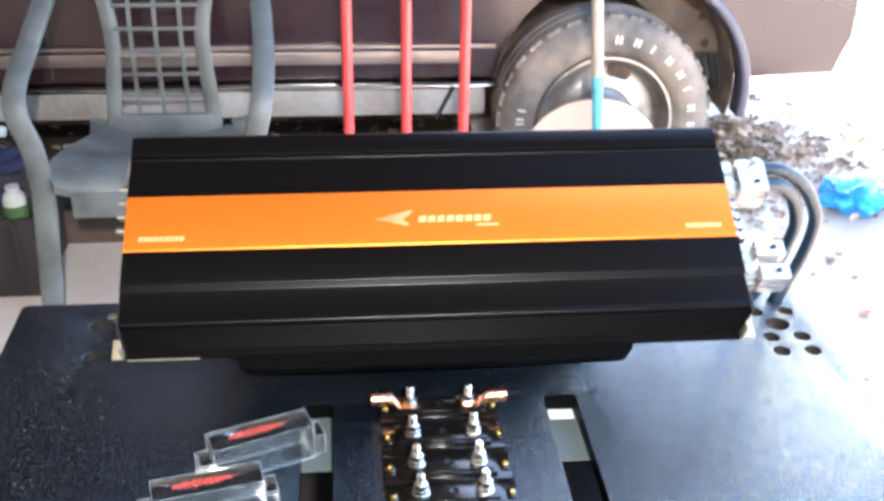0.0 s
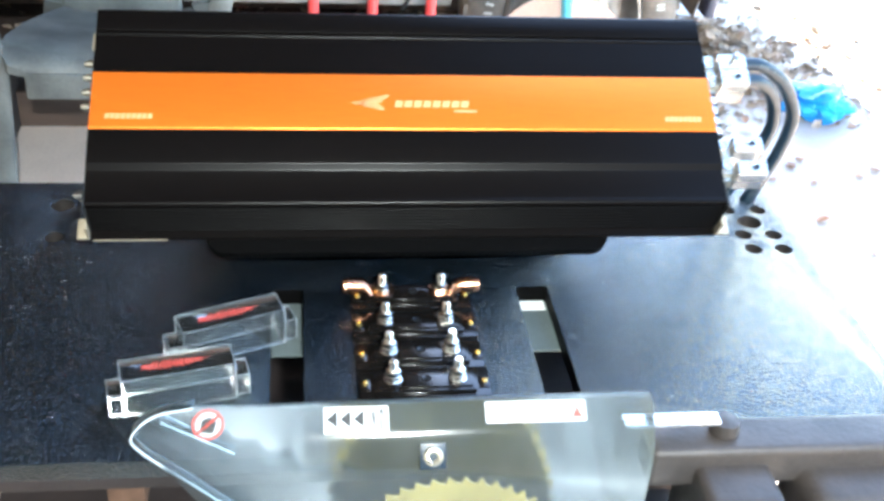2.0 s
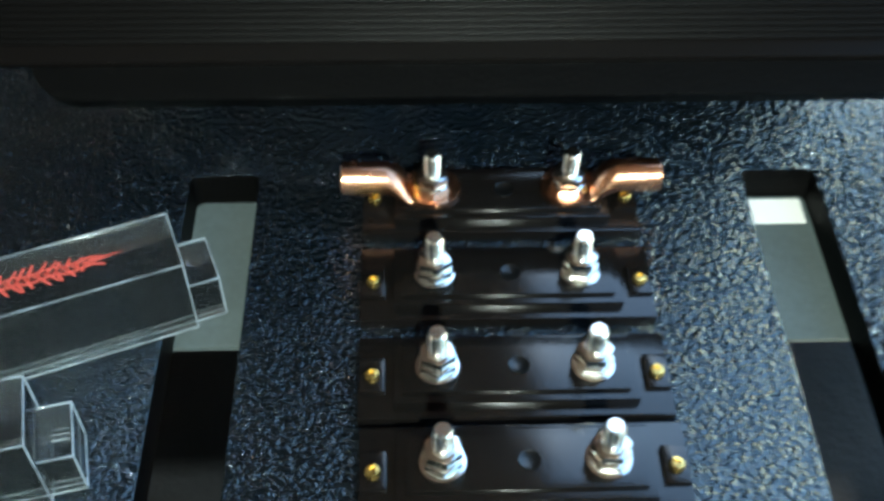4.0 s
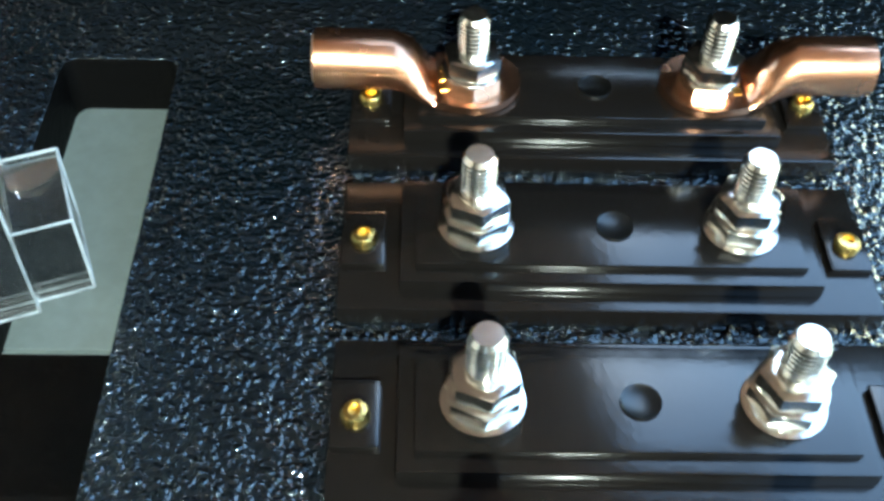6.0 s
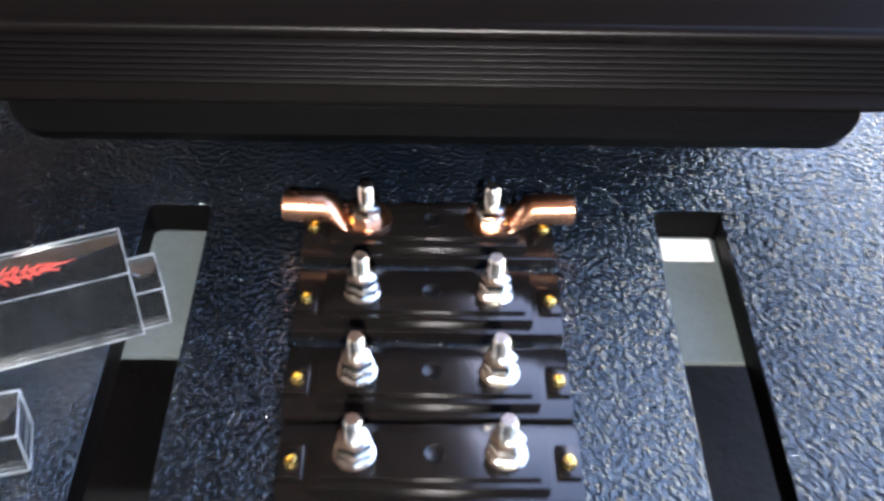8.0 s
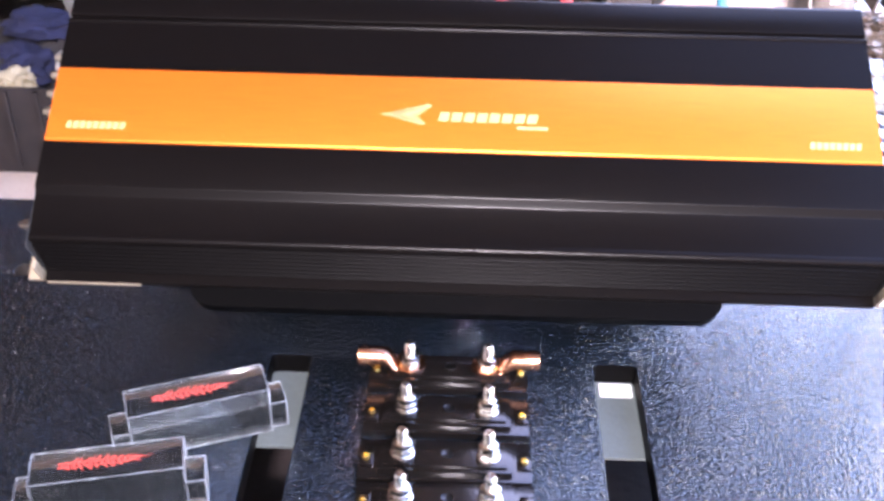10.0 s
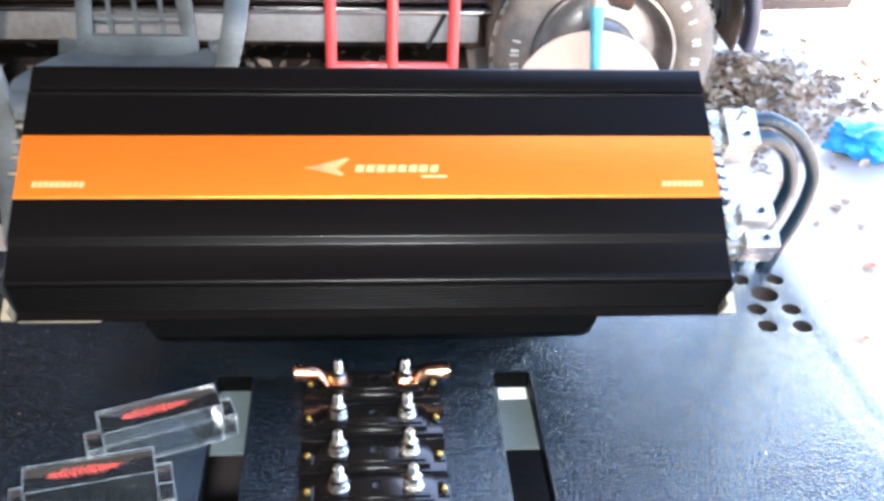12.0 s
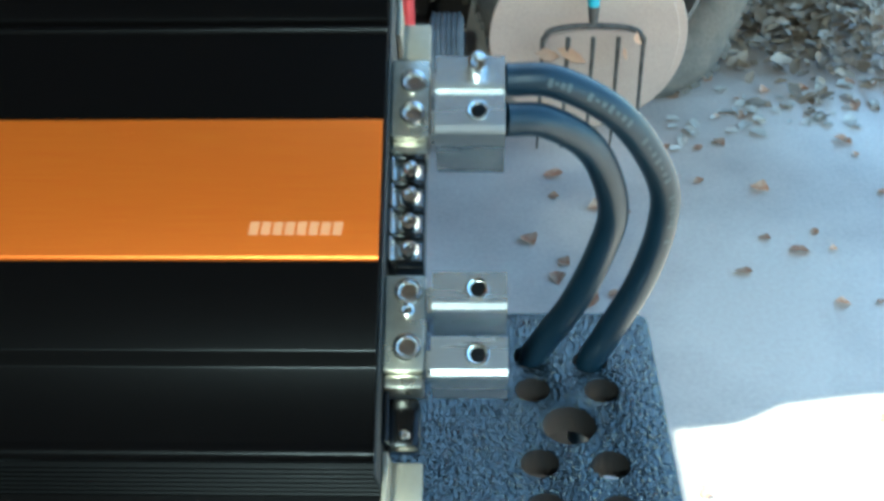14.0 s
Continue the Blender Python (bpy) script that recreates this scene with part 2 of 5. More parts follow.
leaf_link = LITTER.node_tree.nodes["Principled BSDF"].inputs["Base Color"].links[0].from_socket
LITTER.node_tree.links.new(per_leaf.outputs["Random Per Island"], leaf_span.inputs[0])
LITTER.node_tree.links.new(leaf_span.outputs[0], leaf_tone.inputs["Value"])
LITTER.node_tree.links.new(leaf_link, leaf_tone.inputs["Color"])
LITTER.node_tree.links.new(leaf_tone.outputs[0], LITTER.node_tree.nodes["Principled BSDF"].inputs["Base Color"])
# shade inside the board's holes put into this dark brown
HOLE_WALL = material("darkened_hole_wall", (0.009, 0.0055, 0.0045), 0.8, spots=0.2, spot_scale=60)
SAWDUST = material("grey_beige_sawdust", (0.42, 0.40, 0.36), 0.8, spots=0.2, spot_scale=90)
BLUE_BAG = material("bright_blue_plastic", (0.015, 0.26, 0.72), 0.35, spots=0.1, spot_scale=12, second=(0.03, 0.42, 0.85))
BLOCK_BROWN = material("rough_block_brown", (0.075, 0.045, 0.032), 0.8, spots=0.25, spot_scale=9, second=(0.035, 0.022, 0.017), grain=0.4, grain_scale=90, stretch=(0.1, 1, 1), bump=0.2)
SHADED_SOIL = material("shaded_brown_earth", (0.060, 0.036, 0.024), 0.9, spots=0.3, spot_scale=7, second=(0.028, 0.018, 0.013), grain=0.4, grain_scale=80, bump=0.4)
DARK_BIN = material("grimy_dark_brown_crate", (0.020, 0.0135, 0.013), 0.7, spots=0.25, spot_scale=12, grain_scale=120, bump=0.2)
PLASTER = material("painted_plasterboard", (0.42, 0.38, 0.34), 0.85, spots=0.08, spot_scale=1.5, grain=0.2, grain_scale=90, bump=0.08)
TIMBER = material("dark_roof_timber", (0.06, 0.045, 0.035), 0.85, spots=0.2, spot_scale=5, grain=0.4, grain_scale=40, bump=0.2)
CLOTH_BLUE = material("dark_blue_cloth", (0.016, 0.020, 0.060), 0.9, spots=0.2, spot_scale=20)
CLOTH_GREY = material("grey_cloth", (0.048, 0.045, 0.050), 0.9, spots=0.3, spot_scale=15)
YELLOWISH = material("yellow_white_plastic", (0.40, 0.34, 0.22), 0.5, spots=0.1)
WHITE_PL = material("white_plastic", (0.46, 0.46, 0.44), 0.4, spots=0.05)
GREEN_PL = material("green_plastic", (0.05, 0.12, 0.035), 0.4, spots=0.1)
GREY_RUBBER = material("grey_ribbed_rubber", (0.16, 0.16, 0.165), 0.6, spots=0.15, spot_scale=30)


# ---------------------------------------------------------------- building helpers
def part(name, bm, mat, parent=None, label="", at=None, smooth=38):
    """Links a bmesh as one mesh object, under a thing or a part."""
    bmesh.ops.recalc_face_normals(bm, faces=bm.faces)
    me = bpy.data.meshes.new(name)
    bm.to_mesh(me)
    bm.free()
    me.materials.append(mat)
    me.polygons.foreach_set("use_smooth", [True] * len(me.polygons))
    me.set_sharp_from_angle(angle=radians(smooth))
    ob = new(name, me)
    if parent is not None:
        ob.parent = parent
    if at is not None:
        ob.matrix_basis = at
    if label:
        ob["label"] = label
    return ob


def thing(name, m, label, category, group="", kind=""):
    """The Empty at a thing's base."""
    ob = new(name)
    ob.empty_display_size = 0.05
    ob.matrix_basis = m
    return tagged(ob, label, category, group, kind)


def box(bm, x0, x1, y0, y1, z0, z1, bevel=0.0, m=None, seg=2):
    r = bmesh.ops.create_cube(bm, size=1.0)
    vs = r["verts"]
    bmesh.ops.transform(bm, verts=vs, matrix=Matrix.Translation(((x0 + x1) / 2, (y0 + y1) / 2, (z0 + z1) / 2)) @ Matrix.Diagonal((x1 - x0, y1 - y0, z1 - z0, 1)))
    if bevel:
        es = list({e for v in vs for e in v.link_edges})
        out = bmesh.ops.bevel(bm, geom=es, offset=bevel, segments=seg, profile=0.6, affect="EDGES")
        vs = list({v for f in out["faces"] for v in f.verts} | {v for v in vs if v.is_valid})
    if m is not None:
        bmesh.ops.transform(bm, verts=vs, matrix=m)
    return bm


def rod(bm, a, b, r0, r1=None, seg=12):
    """A closed round bar from a to b."""
    a, b = Vector(a), Vector(b)
    d = b - a
    m = Matrix.Translation((a + b) / 2) @ d.to_track_quat("Z", "Y").to_matrix().to_4x4()
    bmesh.ops.create_cone(bm, cap_ends=True, segments=seg, radius1=r0, radius2=r0 if r1 is None else r1, depth=d.length, matrix=m)
    return bm


def smooth_path(points, steps=8):
    """Catmull-Rom points through the given ones."""
    p = [Vector(q) for q in points]
    p = [2 * p[0] - p[1], *p, 2 * p[-1] - p[-2]]
    out = []
    for i in range(1, len(p) - 2):
        for k in range(steps):
            t = k / steps
            out.append(0.5 * (2 * p[i] + (p[i + 1] - p[i - 1]) * t + (2 * p[i - 1] - 5 * p[i] + 4 * p[i + 1] - p[i + 2]) * t * t
                              + (3 * p[i] - p[i - 1] - 3 * p[i + 1] + p[i + 2]) * t ** 3))
    return [*out, p[-2]]


def sweep(bm, path, section, side=Vector((0, 1, 0)), close=True):
    """A section (list of u, v or a function of 0..1 giving one) carried along a path."""
    rings = []
    last = len(path) - 1
    for i, q in enumerate(path):
        d = (path[min(i + 1, last)] - path[max(i - 1, 0)]).normalized()
        u = side.cross(d)
        u = u.normalized() if u.length > 1e-4 else Vector((1, 0, 0))
        v = d.cross(u)
        sec = section(i / last) if callable(section) else section
        rings.append([bm.verts.new(q + u * a + v * b) for a, b in sec])
    for r0, r1 in zip(rings, rings[1:]):
        for k in range(len(r0)):
            j = (k + 1) % len(r0)
            bm.faces.new((r0[k], r0[j], r1[j], r1[k]))
    if close:
        bm.faces.new(rings[0])
        bm.faces.new(rings[-1][::-1])
    return bm


def circle(r, seg=12, ry=None):
    return [(r * math.cos(2 * math.pi * k / seg), (ry or r) * math.sin(2 * math.pi * k / seg)) for k in range(seg)]


def slab(w, h, c=0.3):
    """A rectangular section with cut corners."""
    a, b, k = w / 2, h / 2, c * min(w, h) / 2
    return [(a, -b + k), (a, b - k), (a - k, b), (-a + k, b), (-a, b - k), (-a, -b + k), (-a + k, -b), (a - k, -b)]


def prism(bm, profile, x0, x1, m=None):
    """A closed profile of (y, z) drawn out along x."""
    a = [bm.verts.new((x0, y, z)) for y, z in profile]
    b = [bm.verts.new((x1, y, z)) for y, z in profile]
    n = len(profile)
    for k in range(n):
        bm.faces.new((a[k], a[(k + 1) % n], b[(k + 1) % n], b[k]))
    bm.faces.new(a[::-1])
    bm.faces.new(b)
    if m is not None:
        bmesh.ops.transform(bm, verts=a + b, matrix=m)
    return bm


def plate(bm, outline, z0, z1, m=None):
    """A closed outline of (x, y) with thickness."""
    a = [bm.verts.new((x, y, z0)) for x, y in outline]
    b = [bm.verts.new((x, y, z1)) for x, y in outline]
    n = len(outline)
    for k in range(n):
        bm.faces.new((a[k], a[(k + 1) % n], b[(k + 1) % n], b[k]))
    bm.faces.new(a[::-1])
    bm.faces.new(b)
    if m is not None:
        bmesh.ops.transform(bm, verts=a + b, matrix=m)
    return bm


def pierced(outer, holes, z0, z1):
    """A plate with openings cut through it."""
    bm = bmesh.new()
    edges = []
    for loop in (outer, *holes):
        vs = [bm.verts.new((x, y, z1)) for x, y in loop]
        edges += [bm.edges.new((vs[k], vs[(k + 1) % len(vs)])) for k in range(len(vs))]
    bmesh.ops.triangle_fill(bm, use_beauty=True, use_dissolve=False, edges=edges)
    bm.normal_update()
    ext = bmesh.ops.extrude_face_region(bm, geom=list(bm.faces))
    bmesh.ops.translate(bm, verts=[g for g in ext["geom"] if isinstance(g, bmesh.types.BMVert)], vec=(0, 0, z0 - z1))
    bm.normal_update()
    return bm


def revolve(bm, profile, seg=32, m=None, closed=True):
    """A profile of (radius, height) turned about z."""
    rings = [[bm.verts.new((r * math.cos(2 * math.pi * k / seg), r * math.sin(2 * math.pi * k / seg), z)) for k in range(seg)] for r, z in profile]
    pairs = list(zip(rings, rings[1:])) + ([(rings[-1], rings[0])] if closed else [])
    for a, b in pairs:
        for k in range(seg):
            j = (k + 1) % seg
            bm.faces.new((a[k], a[j], b[j], b[k]))
    if m is not None:
        bmesh.ops.transform(bm, verts=[v for r in rings for v in r], matrix=m)
    return bm


def rounded(x0, x1, y0, y1, r, seg=5):
    out = []
    for cx, cy, a0 in ((x1 - r, y0 + r, -90), (x1 - r, y1 - r, 0), (x0 + r, y1 - r, 90), (x0 + r, y0 + r, 180)):
        for k in range(seg + 1):
            a = radians(a0 + 90 * k / seg)
            out.append((cx + r * math.cos(a), cy + r * math.sin(a)))
    return out


def disc(cx, cy, r, seg=20):
    return [(cx + r * math.cos(2 * math.pi * k / seg), cy + r * math.sin(2 * math.pi * k / seg)) for k in range(seg)]


def solid(name, mat, maker, label, category, m=None, group="", kind=""):
    """A thing that is one mesh."""
    ob = part(name, maker, mat, None, at=m)
    return tagged(ob, label, category, group, kind)


def wpart(name, bm, mat, parent, label="", smooth=38):
    """A part whose bmesh is given in the world's own metres."""
    top = parent.parent or parent
    bmesh.ops.transform(bm, matrix=top.matrix_basis.inverted(), verts=bm.verts)
    return part(name, bm, mat, parent, label, smooth=smooth)


def boxed(*args, **kw):
    return box(bmesh.new(), *args, **kw)


# ---------------------------------------------------------------- setting
bm = bmesh.new()
bmesh.ops.create_grid(bm, x_segments=2, y_segments=2, size=150)
tagged(part("ground", bm, CONCRETE, at=Matrix.Translation((0, 0, GROUND))), "worn grey concrete floor running out into a driveway", "ground", kind="structure")
# unseen roof; its stepped east edge shapes the sun patch and dark reflections
roof = [(-3.1, -2.6), (0.80, -2.6), (0.80, 0.35), (0.30, 0.35), (0.30, 6.1), (-3.1, 6.1)]
tagged(part("ceiling", plate(bmesh.new(), roof, 1.62, 1.74), TIMBER), "unseen dark carport roof, outlined to shade the board and amplifier", "ceiling", kind="structure")
# unseen walls, the timber ones added to keep reflections dark
tagged(part("added_wall_west", boxed(-3.1, -3.0, -2.6, 6.1, GROUND, 1.615), PLASTER), "unseen plasterboard wall added on the west side", "wall", kind="structure")
tagged(part("added_wall_north", boxed(-2.995, 0.30, 6.0, 6.1, GROUND, 1.615), TIMBER), "unseen dark wall added behind the truck", "wall", kind="structure")
tagged(part("added_wall_south", boxed(-2.995, 1.9, -2.6, -2.5, GROUND, 1.615), TIMBER), "unseen dark end wall added behind the camera's path", "wall", kind="structure")
# housing made up to hold the added lamp
lamp = thing("ceiling_lamp", pose(LAMP[0], LAMP[1], 1.62), "added round metal lamp under the roof, out of view", "lamp")
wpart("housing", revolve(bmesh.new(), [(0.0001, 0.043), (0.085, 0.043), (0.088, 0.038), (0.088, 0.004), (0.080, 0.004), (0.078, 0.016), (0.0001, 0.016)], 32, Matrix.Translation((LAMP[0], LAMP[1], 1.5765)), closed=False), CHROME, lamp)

# ---------------------------------------------------------------- board and its stand
BOARD = (-0.477, 0.469, -0.221, 0.243)
SLOTS = [rounded(-0.1405, -0.109, -0.157, 0.023, 0.004, 3), rounded(0.1138, 0.148, -0.156, 0.023, 0.004, 3)]
HOLES = [(0.3982, 0.204, 0.0095), (0.4316, 0.1995, 0.0095), (0.3982, 0.1758, 0.0095), (0.4362, 0.1755, 0.0095), (0.4167, 0.1482, 0.0142),
         (0.3997, 0.1207, 0.0098), (0.436, 0.1199, 0.0098), (0.4013, 0.0908, 0.0098), (0.4374, 0.0897, 0.0098),
         (-0.3775, 0.1929, 0.0125), (-0.3756, 0.1264, 0.0095)]
bm = pierced(rounded(*BOARD, 0.008, 4), [*SLOTS, *[disc(*h) for h in HOLES]], -0.0185, 0.0)
# the coating rolls over the rims of the board, its slots and holes
rims = [e for e in bm.edges if len(e.link_faces) == 2 and all(abs(v.co.z) < 1e-5 for v in e.verts) and min(abs(f.normal.z) for f in e.link_faces) < 0.5]
bmesh.ops.bevel(bm, geom=rims, offset=0.0019, segments=3, profile=0.5, affect="EDGES", clamp_overlap=True)
board = solid("mounting_board", COATING, bm, "black spray-coated plywood board with two slots and round holes", "board")
# hole and slot walls get darker materials, so the recesses read unlit
board.data.materials.append(HOLE_WALL)
board.data.materials.append(UNLIT_BLACK)
for f in board.data.polygons:
    c = f.center
    if abs(f.normal.z) < 0.3 and any(math.hypot(c.x - h[0], c.y - h[1]) < h[2] + 0.001 for h in HOLES):
        f.material_index = 1
    elif abs(f.normal.z) < 0.3 and -0.16 < c.y < 0.03 and -0.145 < c.x < 0.152:
        f.material_index = 2

stand = thing("work_stand", pose(0, 0, GROUND), "low work stand with a grey panel top under the board", "stand")
wpart("top_panel", boxed(-0.33, 0.33, -0.0615, 0.235, -0.0212, -0.0187, 0.0005), GREY_BOARD, stand)
for y0 in (-0.040, 0.19):
    wpart("rail", boxed(-0.33, 0.33, y0, y0 + 0.035, -0.036, -0.0214, 0.002), DARK_BIN, stand)
for sx in (-0.3, 0.3):
    for y0 in (-0.040, 0.19):
        wpart("leg", boxed(sx - 0.02, sx + 0.02, y0, y0 + 0.035, GROUND, -0.0362, 0.003), RUST, stand)
# shelf added to block the bright floor seen through the slots
bm = boxed(-0.44, 0.35, -0.20, 0.23, -0.26, -0.245, 0.002)
wpart("blocking_shelf", bm, DARK_BIN, stand)
# batten added to deepen the dark band below the board's front edge
wpart("front_batten", boxed(-0.472, 0.464, -0.2185, -0.204, -0.034, -0.0187, 0.001), DARK_BIN, stand)
# panel added to block the bright floor seen through the holes
wpart("blocking_panel", boxed(-0.44, 0.452, 0.2365, 0.2425, -0.30, -0.0195, 0.001), DARK_BIN, stand)
# white patch stands in for a glint on the grey panel
solid("glint_patch", GLINT_WHITE, boxed(0.120, 0.1455, 0.0055, 0.021, -0.0186, -0.0182), "small white patch painted as a glint under the board slot", "paper")

# pale flecks of sawdust on the coating
bm = bmesh.new()
dust = random.Random(21)
for k in range(190):
    if k < 150:
        x, y = -0.40 + dust.gauss(0, 0.05), 0.06 + dust.gauss(0, 0.09)
    else:
        x, y = dust.uniform(-0.46, 0.45), dust.uniform(-0.2, 0.23)
    if not (-0.47 < x < 0.46 and -0.21 < y < 0.235) or any(math.hypot(x - h[0], y - h[1]) < h[2] + 0.002 for h in HOLES) or (-0.145 < x < 0.153 and -0.165 < y < 0.03):
        continue
    r, a = dust.uniform(0.0002, 0.0006), dust.uniform(0, 6.3)
    bm.faces.new([bm.verts.new((x + r * math.cos(a + j * 1.57) * (1.6 if j % 2 else 0.8), y + r * math.sin(a + j * 1.57), 0.0006)) for j in range(4)])
tagged(part("sawdust", bm, SAWDUST), "pale flecks of sawdust scattered on the board", "sawdust", kind="stuff")

# ---------------------------------------------------------------- tilted support
TILT = 32
AMP = pose(0, 0.0434, 0.0526, TILT, 0, 0)
support = thing("amplifier_support", pose(0, 0.12, 0.0), "black spray-coated wedge support holding the amplifier at a slant", "support")
bm = plate(bmesh.new(), rounded(-0.205, 0.212, -0.0190, 0.236, 0.020, 6), -0.0115, -0.0005)
bmesh.ops.transform(bm, matrix=AMP, verts=bm.verts)
wpart("panel", bm, UNLIT_BLACK, support)
bm = prism(bmesh.new(), [(0.13, 0.0), (0.236, 0.0), (0.236, 0.153), (0.13, 0.087)], -0.19, 0.197)
wpart("wedge", bm, UNLIT_BLACK, support)

# ---------------------------------------------------------------- amplifier
amp = thing("amplifier", AMP, "large black finned car amplifier with an orange stripe, tilted", "amplifier")
AL, AR = -0.318, 0.327
profile = [(-0.004, 0.0), (-0.004, 0.0030), (-0.0032, 0.0038), (0.0070, 0.0048), (0.0125, 0.0462), (0.0098, 0.0466), (0.0100, 0.0486), (0.0108, 0.0500),
           (0.0122, 0.0509), (0.0140, 0.0512), (0.0160, 0.0506), (0.0172, 0.0504), (0.0462, 0.0534), (0.0474, 0.0538), (0.0518, 0.0579), (0.0530, 0.0584), (0.0902, 0.0586), (0.0905, 0.0574), (0.1582, 0.0574), (0.1585, 0.0586), (0.2012, 0.0584), (0.2018, 0.0593), (0.2027, 0.0598), (0.2038, 0.0598),
           (0.2047, 0.0592), (0.2054, 0.0545), (0.2085, 0.0545), (0.2096, 0.0572), (0.2110, 0.0578), (0.2330, 0.0568), (0.2358, 0.0556), (0.2378, 0.0535), (0.2395, 0.0480),
           (0.2405, 0.0050), (0.2450, 0.0035), (0.2450, 0.0)]
part("heatsink", prism(bmesh.new(), profile, AL, AR), BLACK_ANOD, amp, smooth=28)
for k in range(7):
    s, n = 0.0033 + 0.0008 * k, 0.0078 + 0.0055 * k
    fin = [(s + 0.0105, n - 0.0006), (s + 0.0007, n - 0.0006), (s + 0.0003, n - 0.0004), (s + 0.0001, n - 0.0001), (s + 0.0001, n + 0.0003), (s + 0.0003, n + 0.0006), (s + 0.0007, n + 0.0008), (s + 0.0105, n + 0.0008)]
    part("cooling_fin", prism(bmesh.new(), fin, AL + 0.0006, AR - 0.0006), FIN_SHADE, amp, smooth=60)
lip = [(0.0912, 0.0575), (0.0912, 0.0579), (0.0914, 0.0583), (0.0919, 0.0587), (0.0926, 0.0590), (0.0935, 0.0592)]
lip += [(0.1560, 0.0592), (0.1570, 0.0589), (0.1575, 0.0583), (0.1575, 0.0575)]
stripe = part("trim_stripe", prism(bmesh.new(), lip, AL + 0.0005, AR - 0.0005), ORANGE, amp, "orange brushed anodised stripe", smooth=40)
# plain emblem and bars in place of the maker's marks
bm = bmesh.new()
for k in range(5):
    f = k / 4
    top, tip = 0.1240 + 0.0085 * f, -0.0600 + 0.007 * f
    plate(bm, [(tip, 0.1226 + 0.0012 * f), (-0.030 + 0.008 * f, top), (-0.026 + 0.008 * f, top - 0.0011), (tip + 0.010, 0.1224 + 0.0006 * f)], 0.05921, 0.0594)
    low = 0.1212 - 0.0072 * f
    plate(bm, [(tip, 0.1222 - 0.0012 * f), (tip + 0.010, 0.1223 - 0.0006 * f), (-0.029 + 0.006 * f, low + 0.0011), (-0.033 + 0.006 * f, low)], 0.05921, 0.0594)
part("emblem", bm, PALE_PRINT, stripe)
bm = bmesh.new()
for k in range(8):
    x = -0.014 + 0.0098 * k
    plate(bm, [(x, 0.1175), (x + 0.0078, 0.1175), (x + 0.0095, 0.1255), (x + 0.0017, 0.1255)], 0.05921, 0.0594)
plate(bm, [(0.047, 0.1118), (0.071, 0.1118), (0.0715, 0.1145), (0.0475, 0.1145)], 0.05921, 0.0594)
part("emblem_bar", bm, PALE_PRINT, stripe)
for x0, n, w in ((-0.303, 9, 0.0048), (0.272, 8, 0.0046)):
    bm = bmesh.new()
    for k in range(n):
        x = x0 + k * (w + 0.0004)
        plate(bm, [(x, 0.1022), (x + w - 0.0008, 0.1022), (x + w, 0.1082), (x + 0.0008, 0.1082)], 0.05921, 0.0594)
    part("model_bar", bm, PALE_PRINT, stripe)

# end plates, feet and terminals
for x0, x1 in ((AL - 0.0010, AL - 0.0003), (AR + 0.0003, AR + 0.0010)):
    part("end_plate", boxed(x0, x1, 0.004, 0.238, 0.0015, 0.052), DULL_BLACK, amp)
for x0, x1 in ((AL - 0.014, AL - 0.0012), (AR + 0.0012, AR + 0.017)):
    for y0, y1 in ((-0.003, 0.019), (0.222, 0.243)):
        bm = boxed(x0, x1, y0, y1, 0.0, 0.0035, 0.0008)
        lip = (AL - 0.0036, AL - 0.0012) if x0 < 0 else (AR + 0.0012, AR + 0.0036)
        box(bm, *lip, y0, y1, 0.0036, 0.026, 0.0006)
        part("foot_bracket", bm, BEIGE_METAL, amp, "cream zinc foot bracket")
bm = boxed(AL + 0.002, AL + 0.075, -0.0052, -0.0042, 0.0018, 0.0032)
part("base_tab", bm, BEIGE_METAL, amp)


def screw(parent, x, y, z, r, mat, name="screw"):
    bm = revolve(bmesh.new(), [(0.0001, 0), (r, 0), (r, 0.5 * r), (0.8 * r, 0.8 * r), (0.45 * r, 0.85 * r), (0.42 * r, 0.45 * r), (0.0001, 0.42 * r)], 14, closed=False)
    return part(name, bm, mat, parent, at=pose(x, y, z))


def power_terminal(y0, y1, ys):
    bm = boxed(AR + 0.0012, AR + 0.0185, y0, y1, 0.024, 0.0405, 0.0008)
    box(bm, AR + 0.0012, AR + 0.0178, y0 - 0.006, y0 - 0.0003, 0.016, 0.036, 0.0006)
    t = part("power_terminal", bm, BRASS_PLATE, amp, "dull nickel brass terminal plate")
    for k, y in enumerate(ys):
        r = 0.0062 if y != 0.0755 else 0.0030
        bm = revolve(bmesh.new(), [(0.0001, 0), (r, 0), (r, 0.0012), (r * 0.92, 0.0020), (r * 0.72, 0.0022), (r * 0.62, 0.0014), (r * 0.58, -0.0006), (0.0001, -0.0008)], 20, closed=False)
        part("screw", bm, NICKEL, t, at=pose(AR + 0.0112, y, 0.0406))
    return t


power_terminal(0.0495, 0.0915, (0.0595, 0.0755, 0.084))
power_terminal(0.1585, 0.1985, (0.170, 0.1865))
bm = boxed(AR + 0.0012, AR + 0.0175, 0.0985, 0.1515, 0.016, 0.031, 0.001)
for k in range(5):
    box(bm, AR + 0.0035, AR + 0.0172, 0.0992 + 0.0128 * k, 0.1002 + 0.0128 * k, 0.0312, 0.0372, 0.0003)
barrier = part("speaker_terminal", bm, GLOSS_BLACK, amp, "black four-way screw terminal")
